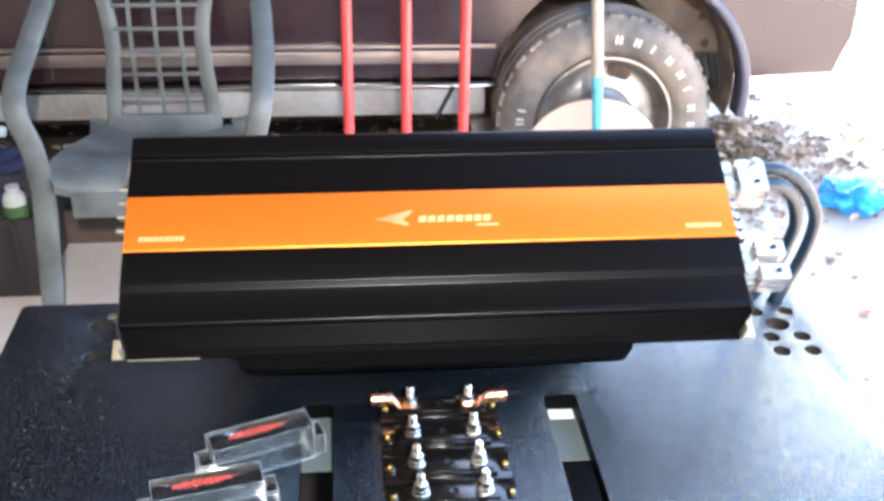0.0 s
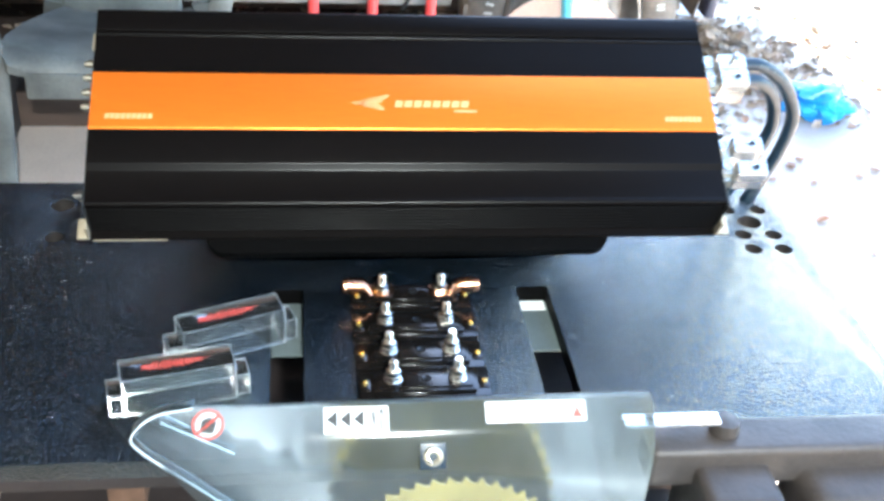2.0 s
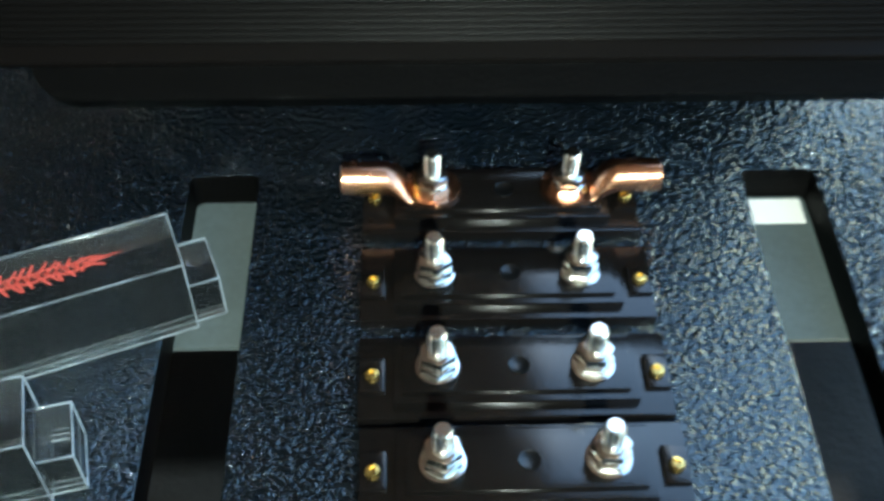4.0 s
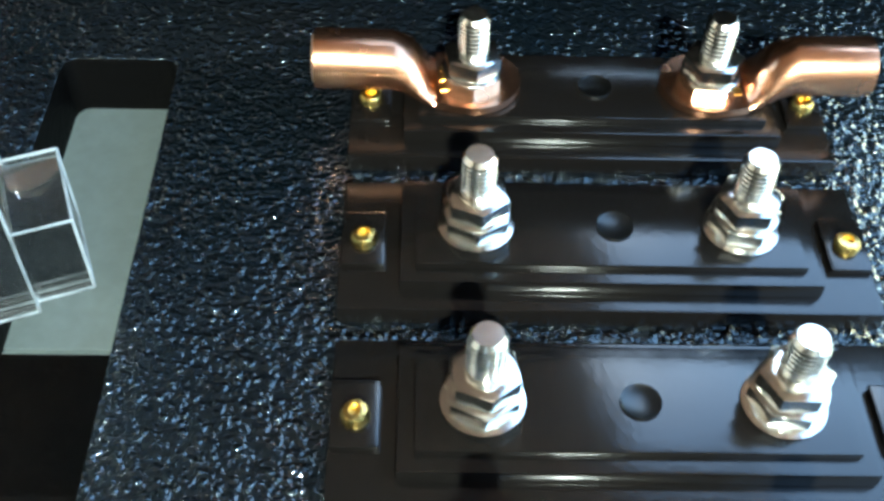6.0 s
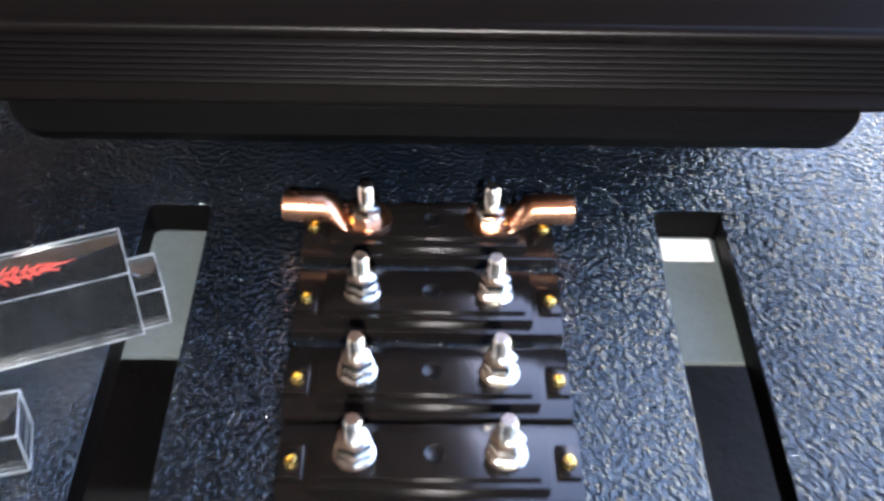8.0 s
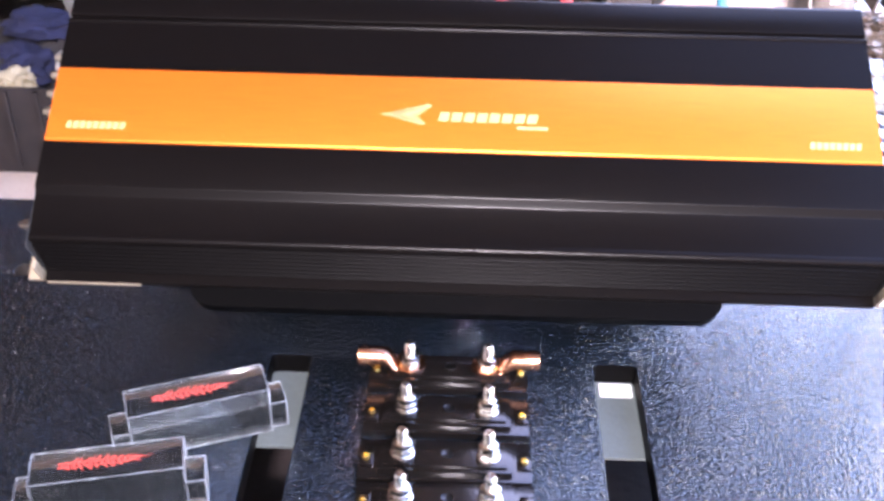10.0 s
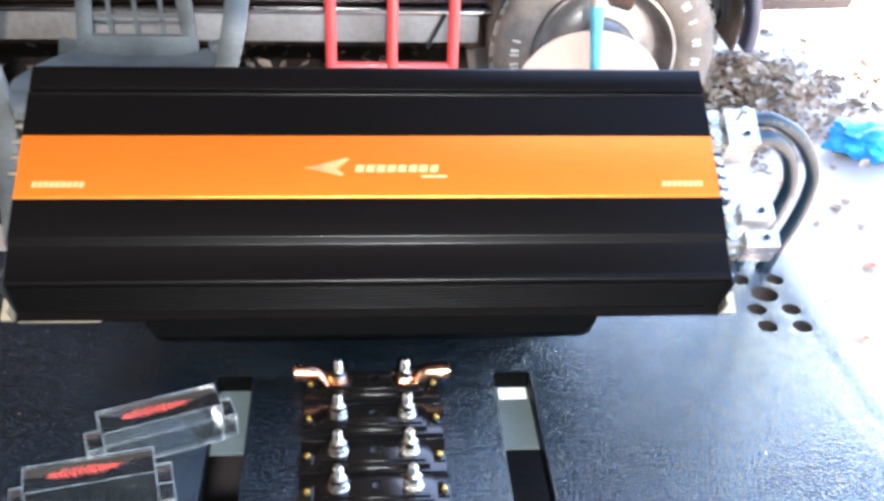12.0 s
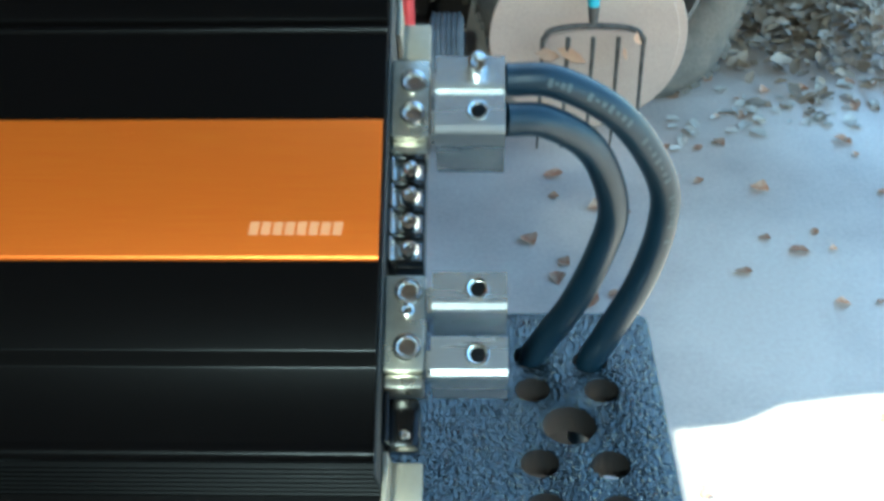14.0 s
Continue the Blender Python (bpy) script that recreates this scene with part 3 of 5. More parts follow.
for k in range(4):
    y = 0.1061 + 0.0128 * k
    bm = boxed(AR + 0.0016, AR + 0.0160, y - 0.0052, y + 0.0052, 0.0312, 0.0328, 0.0003)
    box(bm, AR + 0.0016, AR + 0.0032, y - 0.0052, y + 0.0052, 0.0329, 0.0372, 0.0003)
    part("contact", bm, NICKEL, barrier)
    screw(barrier, AR + 0.0105, y, 0.0330, 0.0046, NICKEL)
bm = boxed(AR + 0.0012, AR + 0.0165, 0.0215, 0.0430, 0.004, 0.0235, 0.003)
box(bm, AR + 0.0012, AR + 0.0040, 0.0215, 0.0430, 0.0237, 0.034, 0.0008)
socket = part("remote_socket", bm, GLOSS_BLACK, amp)
screw(socket, AR + 0.0100, 0.0265, 0.0237, 0.0024, NICKEL)


def adapter(y0, y1, with_screw, z0=0.016):
    """A bored square block with an eased bright front edge and a set screw, fed into the power terminal."""
    top, c = 0.0478, 0.0036
    section = [(y0, z0), (y0, top - 0.0016), (y0 + c * 0.25, top - 0.0006), (y0 + c, top), (y1 - 0.0008, top), (y1, top - 0.0008), (y1, z0)]
    a = part("terminal_block", prism(bmesh.new(), section, 0.3485, 0.3800), BRUSHED, amp, "bright square aluminium terminal block", smooth=12)
    at = pose(0.3675, (y0 + y1) / 2 + 0.001, top + 0.0001)
    if with_screw:
        part("set_screw", revolve(bmesh.new(), [(0.0001, 0), (0.0046, 0), (0.0046, 0.0085), (0.0030, 0.0087), (0.0027, 0.0055), (0.0001, 0.005)], 16, closed=False), NICKEL, a, at=at)
    else:
        part("set_screw", revolve(bmesh.new(), [(0.0001, 0.0), (0.0030, 0.0), (0.0034, 0.0001), (0.0001, 0.0002)], 16, closed=False), HOLE_BLACK, a, at=at @ pose(0.0006, -0.0004, 0.0001))
        part("screw_rim", revolve(bmesh.new(), [(0.0034, 0), (0.0052, 0), (0.0050, 0.0007), (0.0042, 0.0008), (0.0034, 0.0002)], 20), NICKEL, a, at=at)
    part("tongue", boxed(AR + 0.0192, 0.3483, y0 + 0.003, y1 - 0.003, 0.0300, 0.0375), BRUSHED, a)
    return a


adapter(0.0445, 0.0622, False)
adapter(0.0730, 0.0908, False)
adapter(0.1568, 0.1768, False, 0.008)
adapter(0.1782, 0.1965, True)
# controls on the other end
for y, r in ((0.178, 0.0042), (0.161, 0.0042), (0.1435, 0.0042), (0.1265, 0.0042), (0.026, 0.005)):
    j = revolve(bmesh.new(), [(0.0001, 0), (r, 0), (r, 0.005), (r * 0.7, 0.0053), (r * 0.7, 0.0085), (0.0001, 0.0085)], 14, closed=False)
    part("input_jack", j, BRASS_PLATE if y > 0.03 else NICKEL, amp, at=pose(AL - 0.0036, y, 0.041, 0, -90, 0))

# ---------------------------------------------------------------- power cables


def power_cable(points, r=0.0079, dots=True):
    path = smooth_path(points, 10)
    c = thing("power_cable", pose(*points[-1]), "thick black blue-tinged rubber power cable looping into the board", "cable", "cables from the amplifier")
    wpart("jacket", sweep(bmesh.new(), path, circle(r, 16)), CABLE, c, smooth=60)
    if dots:
        bm = bmesh.new()
        for k in range(8, 42):
            if k % 9 in (3, 4):
                continue
            q, d = path[k], (path[k + 1] - path[k]).normalized()
            u = Vector((0, 1, 0)).cross(d).normalized()
            v = d.cross(u)
            w = (u * -0.35 + v * -0.94).normalized()
            e = d.cross(w)
            h = 0.0007 + 0.0006 * ((k * 7) % 3)
            vs = [bm.verts.new(q + w * (r + 0.0002) + d * a * 0.0011 + e * b * h) for a, b in ((-1, -1), (1, -1), (1, 1), (-1, 1))]
            bm.faces.new(vs)
        wpart("print", bm, CABLE_PRINT, c, "faded grey printing")
    return c


power_cable([(0.3805, 0.186, 0.184), (0.405, 0.188, 0.1815), (0.437, 0.193, 0.160), (0.4605, 0.199, 0.122), (0.4640, 0.203, 0.090), (0.4562, 0.205, 0.052), (0.4408, 0.202, 0.018), (0.4310, 0.1995, -0.006), (0.4300, 0.1990, -0.06)])
power_cable([(0.3805, 0.170, 0.172), (0.400, 0.174, 0.1685), (0.423, 0.183, 0.148), (0.4360, 0.191, 0.112), (0.4330, 0.197, 0.080), (0.4205, 0.202, 0.040), (0.4060, 0.204, 0.012), (0.3985, 0.204, -0.008), (0.3975, 0.204, -0.06)], dots=False)

# ---------------------------------------------------------------- fuse holders
ROWS_Y = [(0.0003, 0.0), (0.0004, -0.0478), (0.0007, -0.0948), (0.0018, -0.1366)]


def fuse_holder():
    h = thing("fuse_holder", pose(ROWS_Y[0][0], ROWS_Y[0][1], 0.0002), "glossy black moulded fuse holder base with two plated studs", "fuse holder", "row of fuse holders")
    bm = boxed(-0.0608, 0.0608, -0.0195, 0.0195, 0.0, 0.0055, 0.001)
    part("base", bm, GLOSS_BLACK, h)
    part("raised_block", boxed(-0.0470, 0.0470, -0.0150, 0.0150, 0.0056, 0.0098, 0.0006), GLOSS_BLACK, h)
    part("top_plate", boxed(-0.0435, 0.0435, -0.0115, 0.0115, 0.0099, 0.0118, 0.0004), GLOSS_BLACK, h)
    for sx in (-1, 1):
        part("screw_pad", boxed(min(sx * 0.0505, sx * 0.0603), max(sx * 0.0505, sx * 0.0603), -0.0080, 0.0080, 0.0056, 0.0072, 0.0005), GLOSS_BLACK, h)
    part("ridge", boxed(-0.0460, 0.0460, 0.0158, 0.0172, 0.0056, 0.0080, 0.0003), GLOSS_BLACK, h)
    part("centre_well", revolve(bmesh.new(), [(0.0001, 0.0), (0.0036, 0.0), (0.0042, 0.0004), (0.0042, -0.001), (0.0001, -0.001)], 18, closed=False), HOLE_BLACK, h, at=pose(0.0015, 0, 0.0120))
    for sx in (-0.0553, 0.0553):
        s = screw(h, sx, -0.001, 0.0073, 0.0031, BRASS)
        s["label"] = "small brass screw"
    for sx in (-0.03, 0.03):
        bm = rod(bmesh.new(), (sx, 0, 0.0119), (sx, 0, 0.0330), 0.0038, seg=18)
        rod(bm, (sx, 0, 0.0330), (sx, 0, 0.0342), 0.0038, 0.0030, seg=18)
        for k in range(7):
            revolve(bm, [(0.0038, -0.0004), (0.00402, 0), (0.0038, 0.0004)], 14, Matrix.Translation((sx, 0, 0.0245 + 0.00125 * k)))
        stud = part("stud", bm, NICKEL, h, "threaded nickel-plated stud")
        for z0, z1, r, seg, name in ((0.0119, 0.0129, 0.0086, 24, "washer"), (0.0130, 0.0172, 0.0078, 6, "nut"), (0.0173, 0.0184, 0.0076, 20, "washer"), (0.0185, 0.0230, 0.0074, 6, "nut")):
            bm = bmesh.new()
            turn = 11 * (z0 * 1000 % 5) + (20 if sx > 0 else 0)
            mid = (z0 + z1) / 2
            ri = 0.0039
            revolve(bm, [(ri, z0), (r * 0.93, z0), (r, z0 + 0.0005), (r, z1 - 0.0005), (r * 0.90, z1), (ri, z1)], seg, pose(sx, 0, 0, 0, 0, turn))
            part(name, bm, NICKEL, stud)
    return h


first = fuse_holder()
for x, y in ROWS_Y[1:]:
    copy_thing(first, pose(x, y, 0.0002, 0, 0, 0.4 * (x * 1000 - 0.6)))


def lug(side):
    """A crimp lug clamped on a stud: flat tongue, bent neck and a round barrel."""
    t = thing("cable_lug", pose(0.0003 + side * 0.03, 0, 0.0132, 0, 0, 0), "bare copper crimp lug bolted on a fuse stud", "cable lug", "copper lugs")
    z = -0.0008
    bm = bmesh.new()
    tongue = [(0.0042 * math.cos(radians(a)) * 2.95, 0.0042 * math.sin(radians(a)) * 2.75) for a in range(-90, 91, 15)]
    tongue = [(-side * x, y) for x, y in tongue] + [(side * 0.009, 0.0095), (side * 0.009, -0.0095)]
    plate(bm, tongue, z, z + 0.0022)
    part("tongue", bm, COPPER, t)
    bm = bmesh.new()
    path = [Vector((side * x, 0, zz)) for x, zz in ((0.0088, 0.0003), (0.0115, 0.0006), (0.0145, 0.0035), (0.0175, 0.0060), (0.0200, 0.0068), (0.0390, 0.0070))]

    def sec(f):
        k = min(1.0, f / 0.75)
        return [((0.0011 + 0.0064 * k) * math.sin(a), (0.0095 - 0.0020 * k) * math.cos(a)) for a in [2 * math.pi * i / 18 for i in range(18)]]

    sweep(bm, path, sec)
    barrel = part("barrel", bm, COPPER, t, smooth=60)
    # dark disc over the barrel's end draws the shade of its bore
    bm = revolve(bmesh.new(), [(0.0001, 0.0), (0.0056, 0.0), (0.0060, 0.0006), (0.0001, 0.0006)], 18, closed=False)
    part("bore", bm, RUST, barrel, "dark hollow end", at=pose(side * 0.0390, 0, 0.0070, 0, side * 90, 0))
    bm = bmesh.new()
    for k in range(3):
        box(bm, side * 0.0068 - 0.0009, side * 0.0068 + 0.0009, -0.005 + 0.0036 * k, -0.0026 + 0.0036 * k, z + 0.0022, z + 0.0024)
    part("stamp", bm, BRASS, t)
    return t


for side in (-1, 1):
    lug(side)


# ---------------------------------------------------------------- clear fuse covers
def cover_mesh(L, W, Hh, t=0.0016):
    """An open-bottomed box with thin walls."""
    bm = boxed(-L / 2, L / 2, -W / 2, W / 2, Hh - t, Hh, 0.0006)
    box(bm, -L / 2, L / 2, -W / 2, -W / 2 + t, 0, Hh - t - 0.0002)
    box(bm, -L / 2, L / 2, W / 2 - t, W / 2, 0, Hh - t - 0.0002)
    box(bm, -L / 2, -L / 2 + t, -W / 2 + t + 0.0002, W / 2 - t - 0.0002, 0, Hh - t - 0.0002)
    box(bm, L / 2 - t, L / 2, -W / 2 + t + 0.0002, W / 2 - t - 0.0002, 0, Hh - t - 0.0002)
    return bm


def fuse_cover(m):
    c = thing("fuse_cover", m, "clear acrylic fuse cover with a red mark, lying on the board", "fuse cover", "clear covers")
    L, W, Hh = 0.098, 0.029, 0.0395
    part("shell", cover_mesh(L, W, Hh), CLEAR, c).visible_shadow = False
    for sx in (-1, 1):
        x0, x1 = sorted((sx * (L / 2 + 0.0002), sx * (L / 2 + 0.0125)))
        part("end_tab", cover_mesh(x1 - x0, 0.0230, 0.0230, 0.0012), CLEAR, c, at=pose((x0 + x1) / 2, 0, 0)).visible_shadow = False
    bm = bmesh.new()
    for sx in (-1, 1):
        for sy in (-1, 1):
            rod(bm, (sx * L / 2, sy * W / 2, 0.0008), (sx * L / 2, sy * W / 2, Hh), 0.00038, seg=6)
        for z in (0.0008, Hh):
            rod(bm, (sx * L / 2, -W / 2, z), (sx * L / 2, W / 2, z), 0.00038, seg=6)
            rod(bm, (-L / 2, sx * W / 2, z), (L / 2, sx * W / 2, z), 0.00034, seg=6)
        e = sx * (L / 2 + 0.0125)
        for z in (0.0008, 0.0230):
            rod(bm, (e, -0.0115, z), (e, 0.0115, z), 0.00034, seg=6)
            for sy in (-1, 1):
                rod(bm, (sx * L / 2, sy * 0.0115, z), (e, sy * 0.0115, z), 0.00038, seg=6)
        for sy in (-1, 1):
            rod(bm, (e, sy * 0.0115, 0.0008), (e, sy * 0.0115, 0.0230), 0.00038, seg=6)
    part("edge", bm, EDGE, c, "pale rods painted as glints on the edges").visible_shadow = False
    bm = bmesh.new()
    rnd = random.Random(3)
    for k in range(13):
        x = -0.030 + 0.0036 * k
        for side in (-1, 1):
            h = (0.0022 + 0.0038 * math.sin(math.pi * min(1, (k + 1) / 13)) ** 0.6) * rnd.uniform(0.75, 1.1)
            dx = rnd.uniform(0.002, 0.0055)
            plate(bm, [(x, -side * 0.0006), (x + 0.0017, -side * 0.0006), (x + dx + 0.0010, side * h), (x + dx, side * h)], Hh + 0.0001, Hh + 0.0003)
    for y0, w in ((0.0016, 0.0008), (-0.0022, 0.0009)):
        for k in range(11):
            x = -0.031 + 0.0048 * k
            ya, yb = y0 + 0.0009 * math.sin(2.1 * k), y0 + 0.0009 * math.sin(2.1 * (k + 1))
            plate(bm, [(x, ya - w / 2), (x + 0.0048, yb - w / 2), (x + 0.0048, yb + w / 2), (x, ya + w / 2)], Hh + 0.00032, Hh + 0.0005)
    plate(bm, [(0.017, -0.0004), (0.029, 0.0012), (0.017, 0.0008)], Hh + 0.0001, Hh + 0.0003)
    part("red_mark", bm, RED_PRINT, c, "red printed mark")
    return c


def cover_pose(x0, y0, x1, y1):
    a = math.atan2(y1 - y0, x1 - x0)
    mx, my = (x0 + x1) / 2 + 0.0145 * math.sin(a), (y0 + y1) / 2 - 0.0145 * math.cos(a)
    return pose(mx, my, 0.0004, 0, 0, math.degrees(a))


fuse_cover(cover_pose(-0.2280, -0.0730, -0.1363, -0.0383))
fuse_cover(cover_pose(-0.2717, -0.1377, -0.1745, -0.1156))

# ---------------------------------------------------------------- saw in front of the board
saw = thing("table_saw", pose(0.02, -0.42, GROUND), "grey bench saw with a clear guard over its yellow blade", "saw")
bm = pierced(rounded(-0.285, 0.33, -0.66, -0.232, 0.01), [rounded(-0.11, 0.15, -0.274, -0.262, 0.004)], -0.135, -0.11)
wpart("table", bm, SAW_GREY, saw)
wpart("cabinet", boxed(-0.25, 0.29, -0.62, -0.25, GROUND, -0.1352, 0.01), SAW_BROWN, saw)
bm = bmesh.new()
teeth = []
for k in range(48):
    a = 2 * math.pi * k / 48
    for r, da in ((0.100, 0.0), (0.105, 0.045), (0.1055, 0.06), (0.099, 0.085)):
        teeth.append((r * math.cos(a + da), r * math.sin(a + da)))
plate(bm, teeth, -0.0011, 0.0011, Matrix.Translation((0.0145, -0.268, -0.0895)) @ pose(0, 0, 0, 90, 0, 0))
wpart("blade", bm, BLADE, saw, "yellow toothed saw blade")


def guard_top(x):
    """Height of the guard's crest along its length."""
    if x < -0.20:
        return 0.082 - 0.035 * ((-0.20 - x) / 0.044) ** 2
    return 0.082 + 0.004 * min(1, (x + 0.2) / 0.3)


def guard_low(x):
    return max(-0.10, 0.047 - 1.02 * (x + 0.244)) if x < -0.1 else -0.10


bm = bmesh.new()
xs = [-0.244, -0.2425, -0.239, -0.232, -0.222, -0.21, -0.19, -0.165, -0.14, -0.11, -0.06, 0.0, 0.06, 0.12, 0.16, 0.168, 0.172]
rings = []
for x in xs:
    hi, lo = guard_top(x), guard_low(x)
    g = max(0.10, min(1.0, (x + 0.2445) / 0.085))
    yc = -0.240 - 0.0235 * g
    sec = [(yc + 0.0235 * g, lo), (yc + 0.0235 * g, hi - 0.012 * g), (yc + 0.0165 * g, hi), (yc + 0.009 * g, hi + 0.001), (yc - 0.009 * g, hi - 0.011 * g), (yc - 0.019 * g, hi - 0.026 * g), (yc - 0.0235 * g, hi - 0.042 * g), (yc - 0.0235 * g, lo)]
    sec = [(y, max(z, lo)) for y, z in sec]
    rings.append([bm.verts.new((x, y, z)) for y, z in sec])
for a, b in zip(rings, rings[1:]):
    for k in range(7):
        bm.faces.new((a[k], a[k + 1], b[k + 1], b[k]))
bm.faces.new(rings[-1])
bmesh.ops.remove_doubles(bm, verts=bm.verts, dist=0.0002)
guard = wpart("guard", bm, SMOKED, saw, "scuffed clear plastic blade guard", smooth=50)
# thick clear rim down the nose
rim = smooth_path([(x, -0.2465, z) for x, z in ((-0.195, 0.0835), (-0.225, 0.076), (-0.2445, 0.055), (-0.236, 0.036), (-0.205, 0.006), (-0.165, -0.034), (-0.10, -0.099))], 6)
wpart("guard_rim", sweep(bmesh.new(), rim, slab(0.0020, 0.010)), CLEAR, guard)
# pale rods drawn in place of the nose's highlight lines
for dy in (0.0045, -0.0045):
    wpart("rim_glint", sweep(bmesh.new(), [q + Vector((0, dy, 0)) for q in rim], circle(0.0009, 8)), GUARD_EDGE, guard, "pale rod painted as a glint on the rim")
ridge = [Vector((-0.222 + 0.028 * k, -0.2425, 0.062 - 0.018 * k)) for k in range(3)]
wpart("ridge", sweep(bmesh.new(), ridge, circle(0.0007, 6)), GUARD_EDGE, guard, "pale rod painting a bright line in the clear plastic")


def on_guard(x, u, lift=0.0006):
    """A pose on the guard's sloping front shoulder; u runs down from the crest."""
    hi = guard_top(x)
    return Matrix.Translation((x, -0.2635 + 0.009 - u * 0.83, hi + 0.001 - u * 0.56 + lift)) @ pose(0, 0, 0, 33, 0, 0)


sticker = wpart("warning_sticker", plate(bmesh.new(), rounded(-0.0255, 0.0255, -0.0225, -0.001, 0.001), 0, 0.0003, on_guard(-0.0685, 0)), STICKER, guard, "white arrow sticker")
bm = bmesh.new()
for k in range(3):
    x = -0.0235 + 0.0105 * k
    plate(bm, [(x, -0.011), (x + 0.0085, -0.018), (x + 0.0085, -0.004)], 0.0004, 0.0006, on_guard(-0.0685, 0))
wpart("arrow", bm, INK, guard, "three black arrow marks")


def lettering(text, size, m, mat, name="lettering"):
    cu = bpy.data.curves.new(name, "FONT")
    cu.body, cu.size, cu.extrude, cu.offset, cu.align_x, cu.align_y = text, size, 0.0001, 0.00022, "CENTER", "CENTER"
    tmp = new(name + "_curve", cu)
    me = bpy.data.meshes.new_from_object(tmp)
    bpy.data.objects.remove(tmp)
    ob = new(name, me)
    me.materials.clear()
    me.materials.append(mat)
    ob.parent = guard
    ob.matrix_basis = saw.matrix_basis.inverted() @ m
    return ob


for k, word in enumerate(("LASER", "SYSTEM")):
    lettering(word, 0.0050, on_guard(-0.0685, 0) @ pose(0.0140 + 0.0060 * k, -0.0118, 0.0007, 0, 0, 90), INK)
wpart("warning_sticker", plate(bmesh.new(), rounded(-0.041, 0.041, -0.019, -0.0015, 0.001), 0, 0.0003, on_guard(0.0750, 0)), STICKER, guard, "white caution label")
bm = bmesh.new()
for k in range(3):
    plate(bm, [(-0.034, -0.0055 - 0.0045 * k), (0.022 - 0.008 * k, -0.0055 - 0.0045 * k), (0.022 - 0.008 * k, -0.0040 - 0.0045 * k), (-0.034, -0.0040 - 0.0045 * k)], 0.0004, 0.0005, on_guard(0.0750, 0))
wpart("label_line", bm, CABLE_PRINT, guard)
wpart("label_mark", plate(bmesh.new(), [(0.029, -0.016), (0.038, -0.016), (0.0335, -0.006)], 0.0004, 0.0006, on_guard(0.0750, 0)), RED_PRINT, guard)
bm = revolve(bmesh.new(), [(0.0104, 0), (0.0122, 0), (0.0122, 0.0003), (0.0104, 0.0003)], 28)
box(bm, -0.0112, 0.0112, -0.0012, 0.0012, 0.0000, 0.0003, m=pose(0, 0, 0, 0, 0, 40))
bmesh.ops.transform(bm, matrix=on_guard(-0.183, 0.011), verts=bm.verts)
wpart("ban_mark", bm, RED_PRINT, guard, "red ring sign on white ground")
wpart("ban_ground", plate(bmesh.new(), disc(0, 0, 0.0098, 24), -0.0002, -0.00005, on_guard(-0.183, 0.011)), FADED_WHITE, guard)
wpart("ban_figure", plate(bmesh.new(), [(-0.006, -0.006), (0.004, -0.007), (0.0065, 0.002), (0.001, 0.006), (-0.005, 0.003)], 0.0001, 0.0003, on_guard(-0.183, 0.011)), INK, guard)
BOLT_AT = pose(-0.009, -0.2865, 0.0590, 58, 0, 0)
pad = boxed(-0.0105, 0.0105, -0.0105, 0.0105, -0.001, 0.0012, 0.0008, m=BOLT_AT)
wpart("bolt_pad", pad, CABLE, guard, "dark square bolt pad")
bm = revolve(bmesh.new(), [(0.0036, 0.0014), (0.0078, 0.0014), (0.0078, 0.0030), (0.0066, 0.0042), (0.0046, 0.0044), (0.0036, 0.0034)], 24, BOLT_AT)
bolt = wpart("bolt", bm, BRASS_PLATE, guard, "dull yellow hollow bolt")
bm = boxed(0.172, 0.40, -0.285, -0.243, 0.012, 0.052, 0.007, seg=3)
box(bm, 0.21, 0.275, -0.33, -0.2435, -0.1098, 0.036, 0.010, seg=3)
arm = wpart("arm", bm, SAW_BROWN, saw, "grimy brown-grey cast arm")
wpart("hinge_strap", boxed(0.150, 0.232, -0.268, -0.254, 0.0640, 0.0675, 0.001), BRUSHED, saw, "flat bright metal strap")
wpart("hinge_knob", revolve(bmesh.new(), [(0.0001, 0.0), (0.012, 0.0), (0.013, 0.004), (0.011, 0.012), (0.0001, 0.014)], 18, Matrix.Translation((0.238, -0.261, 0.0525)), closed=False), SAW_BROWN, saw)
bm = boxed(0.30, 0.43, -0.33, -0.25, -0.06, 0.030, 0.022, seg=4)
rod(bm, (0.335, -0.335, 0.0), (0.335, -0.30, 0.0), 0.022, seg=20)
wpart("motor_housing", bm, SAW_BROWN, saw)
wpart("knob", rod(bmesh.new(), (0.33, -0.37, 0.0), (0.33, -0.338, 0.0), 0.018, 0.014, seg=18), CLOTH_BLUE, saw, "dark blue clamp knob")

YELLOW_TAG = material("yellow_paper_tag", (0.72, 0.66, 0.08), 0.6, spots=0.2, spot_scale=60)

# ---------------------------------------------------------------- plastic chair
chair = thing("plastic_chair", pose(-0.56, 1.78, GROUND), "dusty grey-green moulded plastic armchair with a lattice back", "chair")
bm = bmesh.new()
seat_rows = [(1.53, -0.455, 0.215), (1.56, -0.425, 0.235), (1.65, -0.432, 0.24), (1.78, -0.455, 0.23), (1.90, -0.478, 0.205), (1.985, -0.486, 0.160)]
grid = []
for y, z, hw in seat_rows:
    grid.append([bm.verts.new((-0.565 + hw * u, y, z + 0.02 * abs(u) ** 3)) for u in (-1, -0.85, -0.5, 0, 0.5, 0.85, 1)])
for a, b in zip(grid, grid[1:]):
    for k in range(6):
        bm.faces.new((a[k], a[k + 1], b[k + 1], b[k]))
ext = bmesh.ops.extrude_face_region(bm, geom=list(bm.faces))
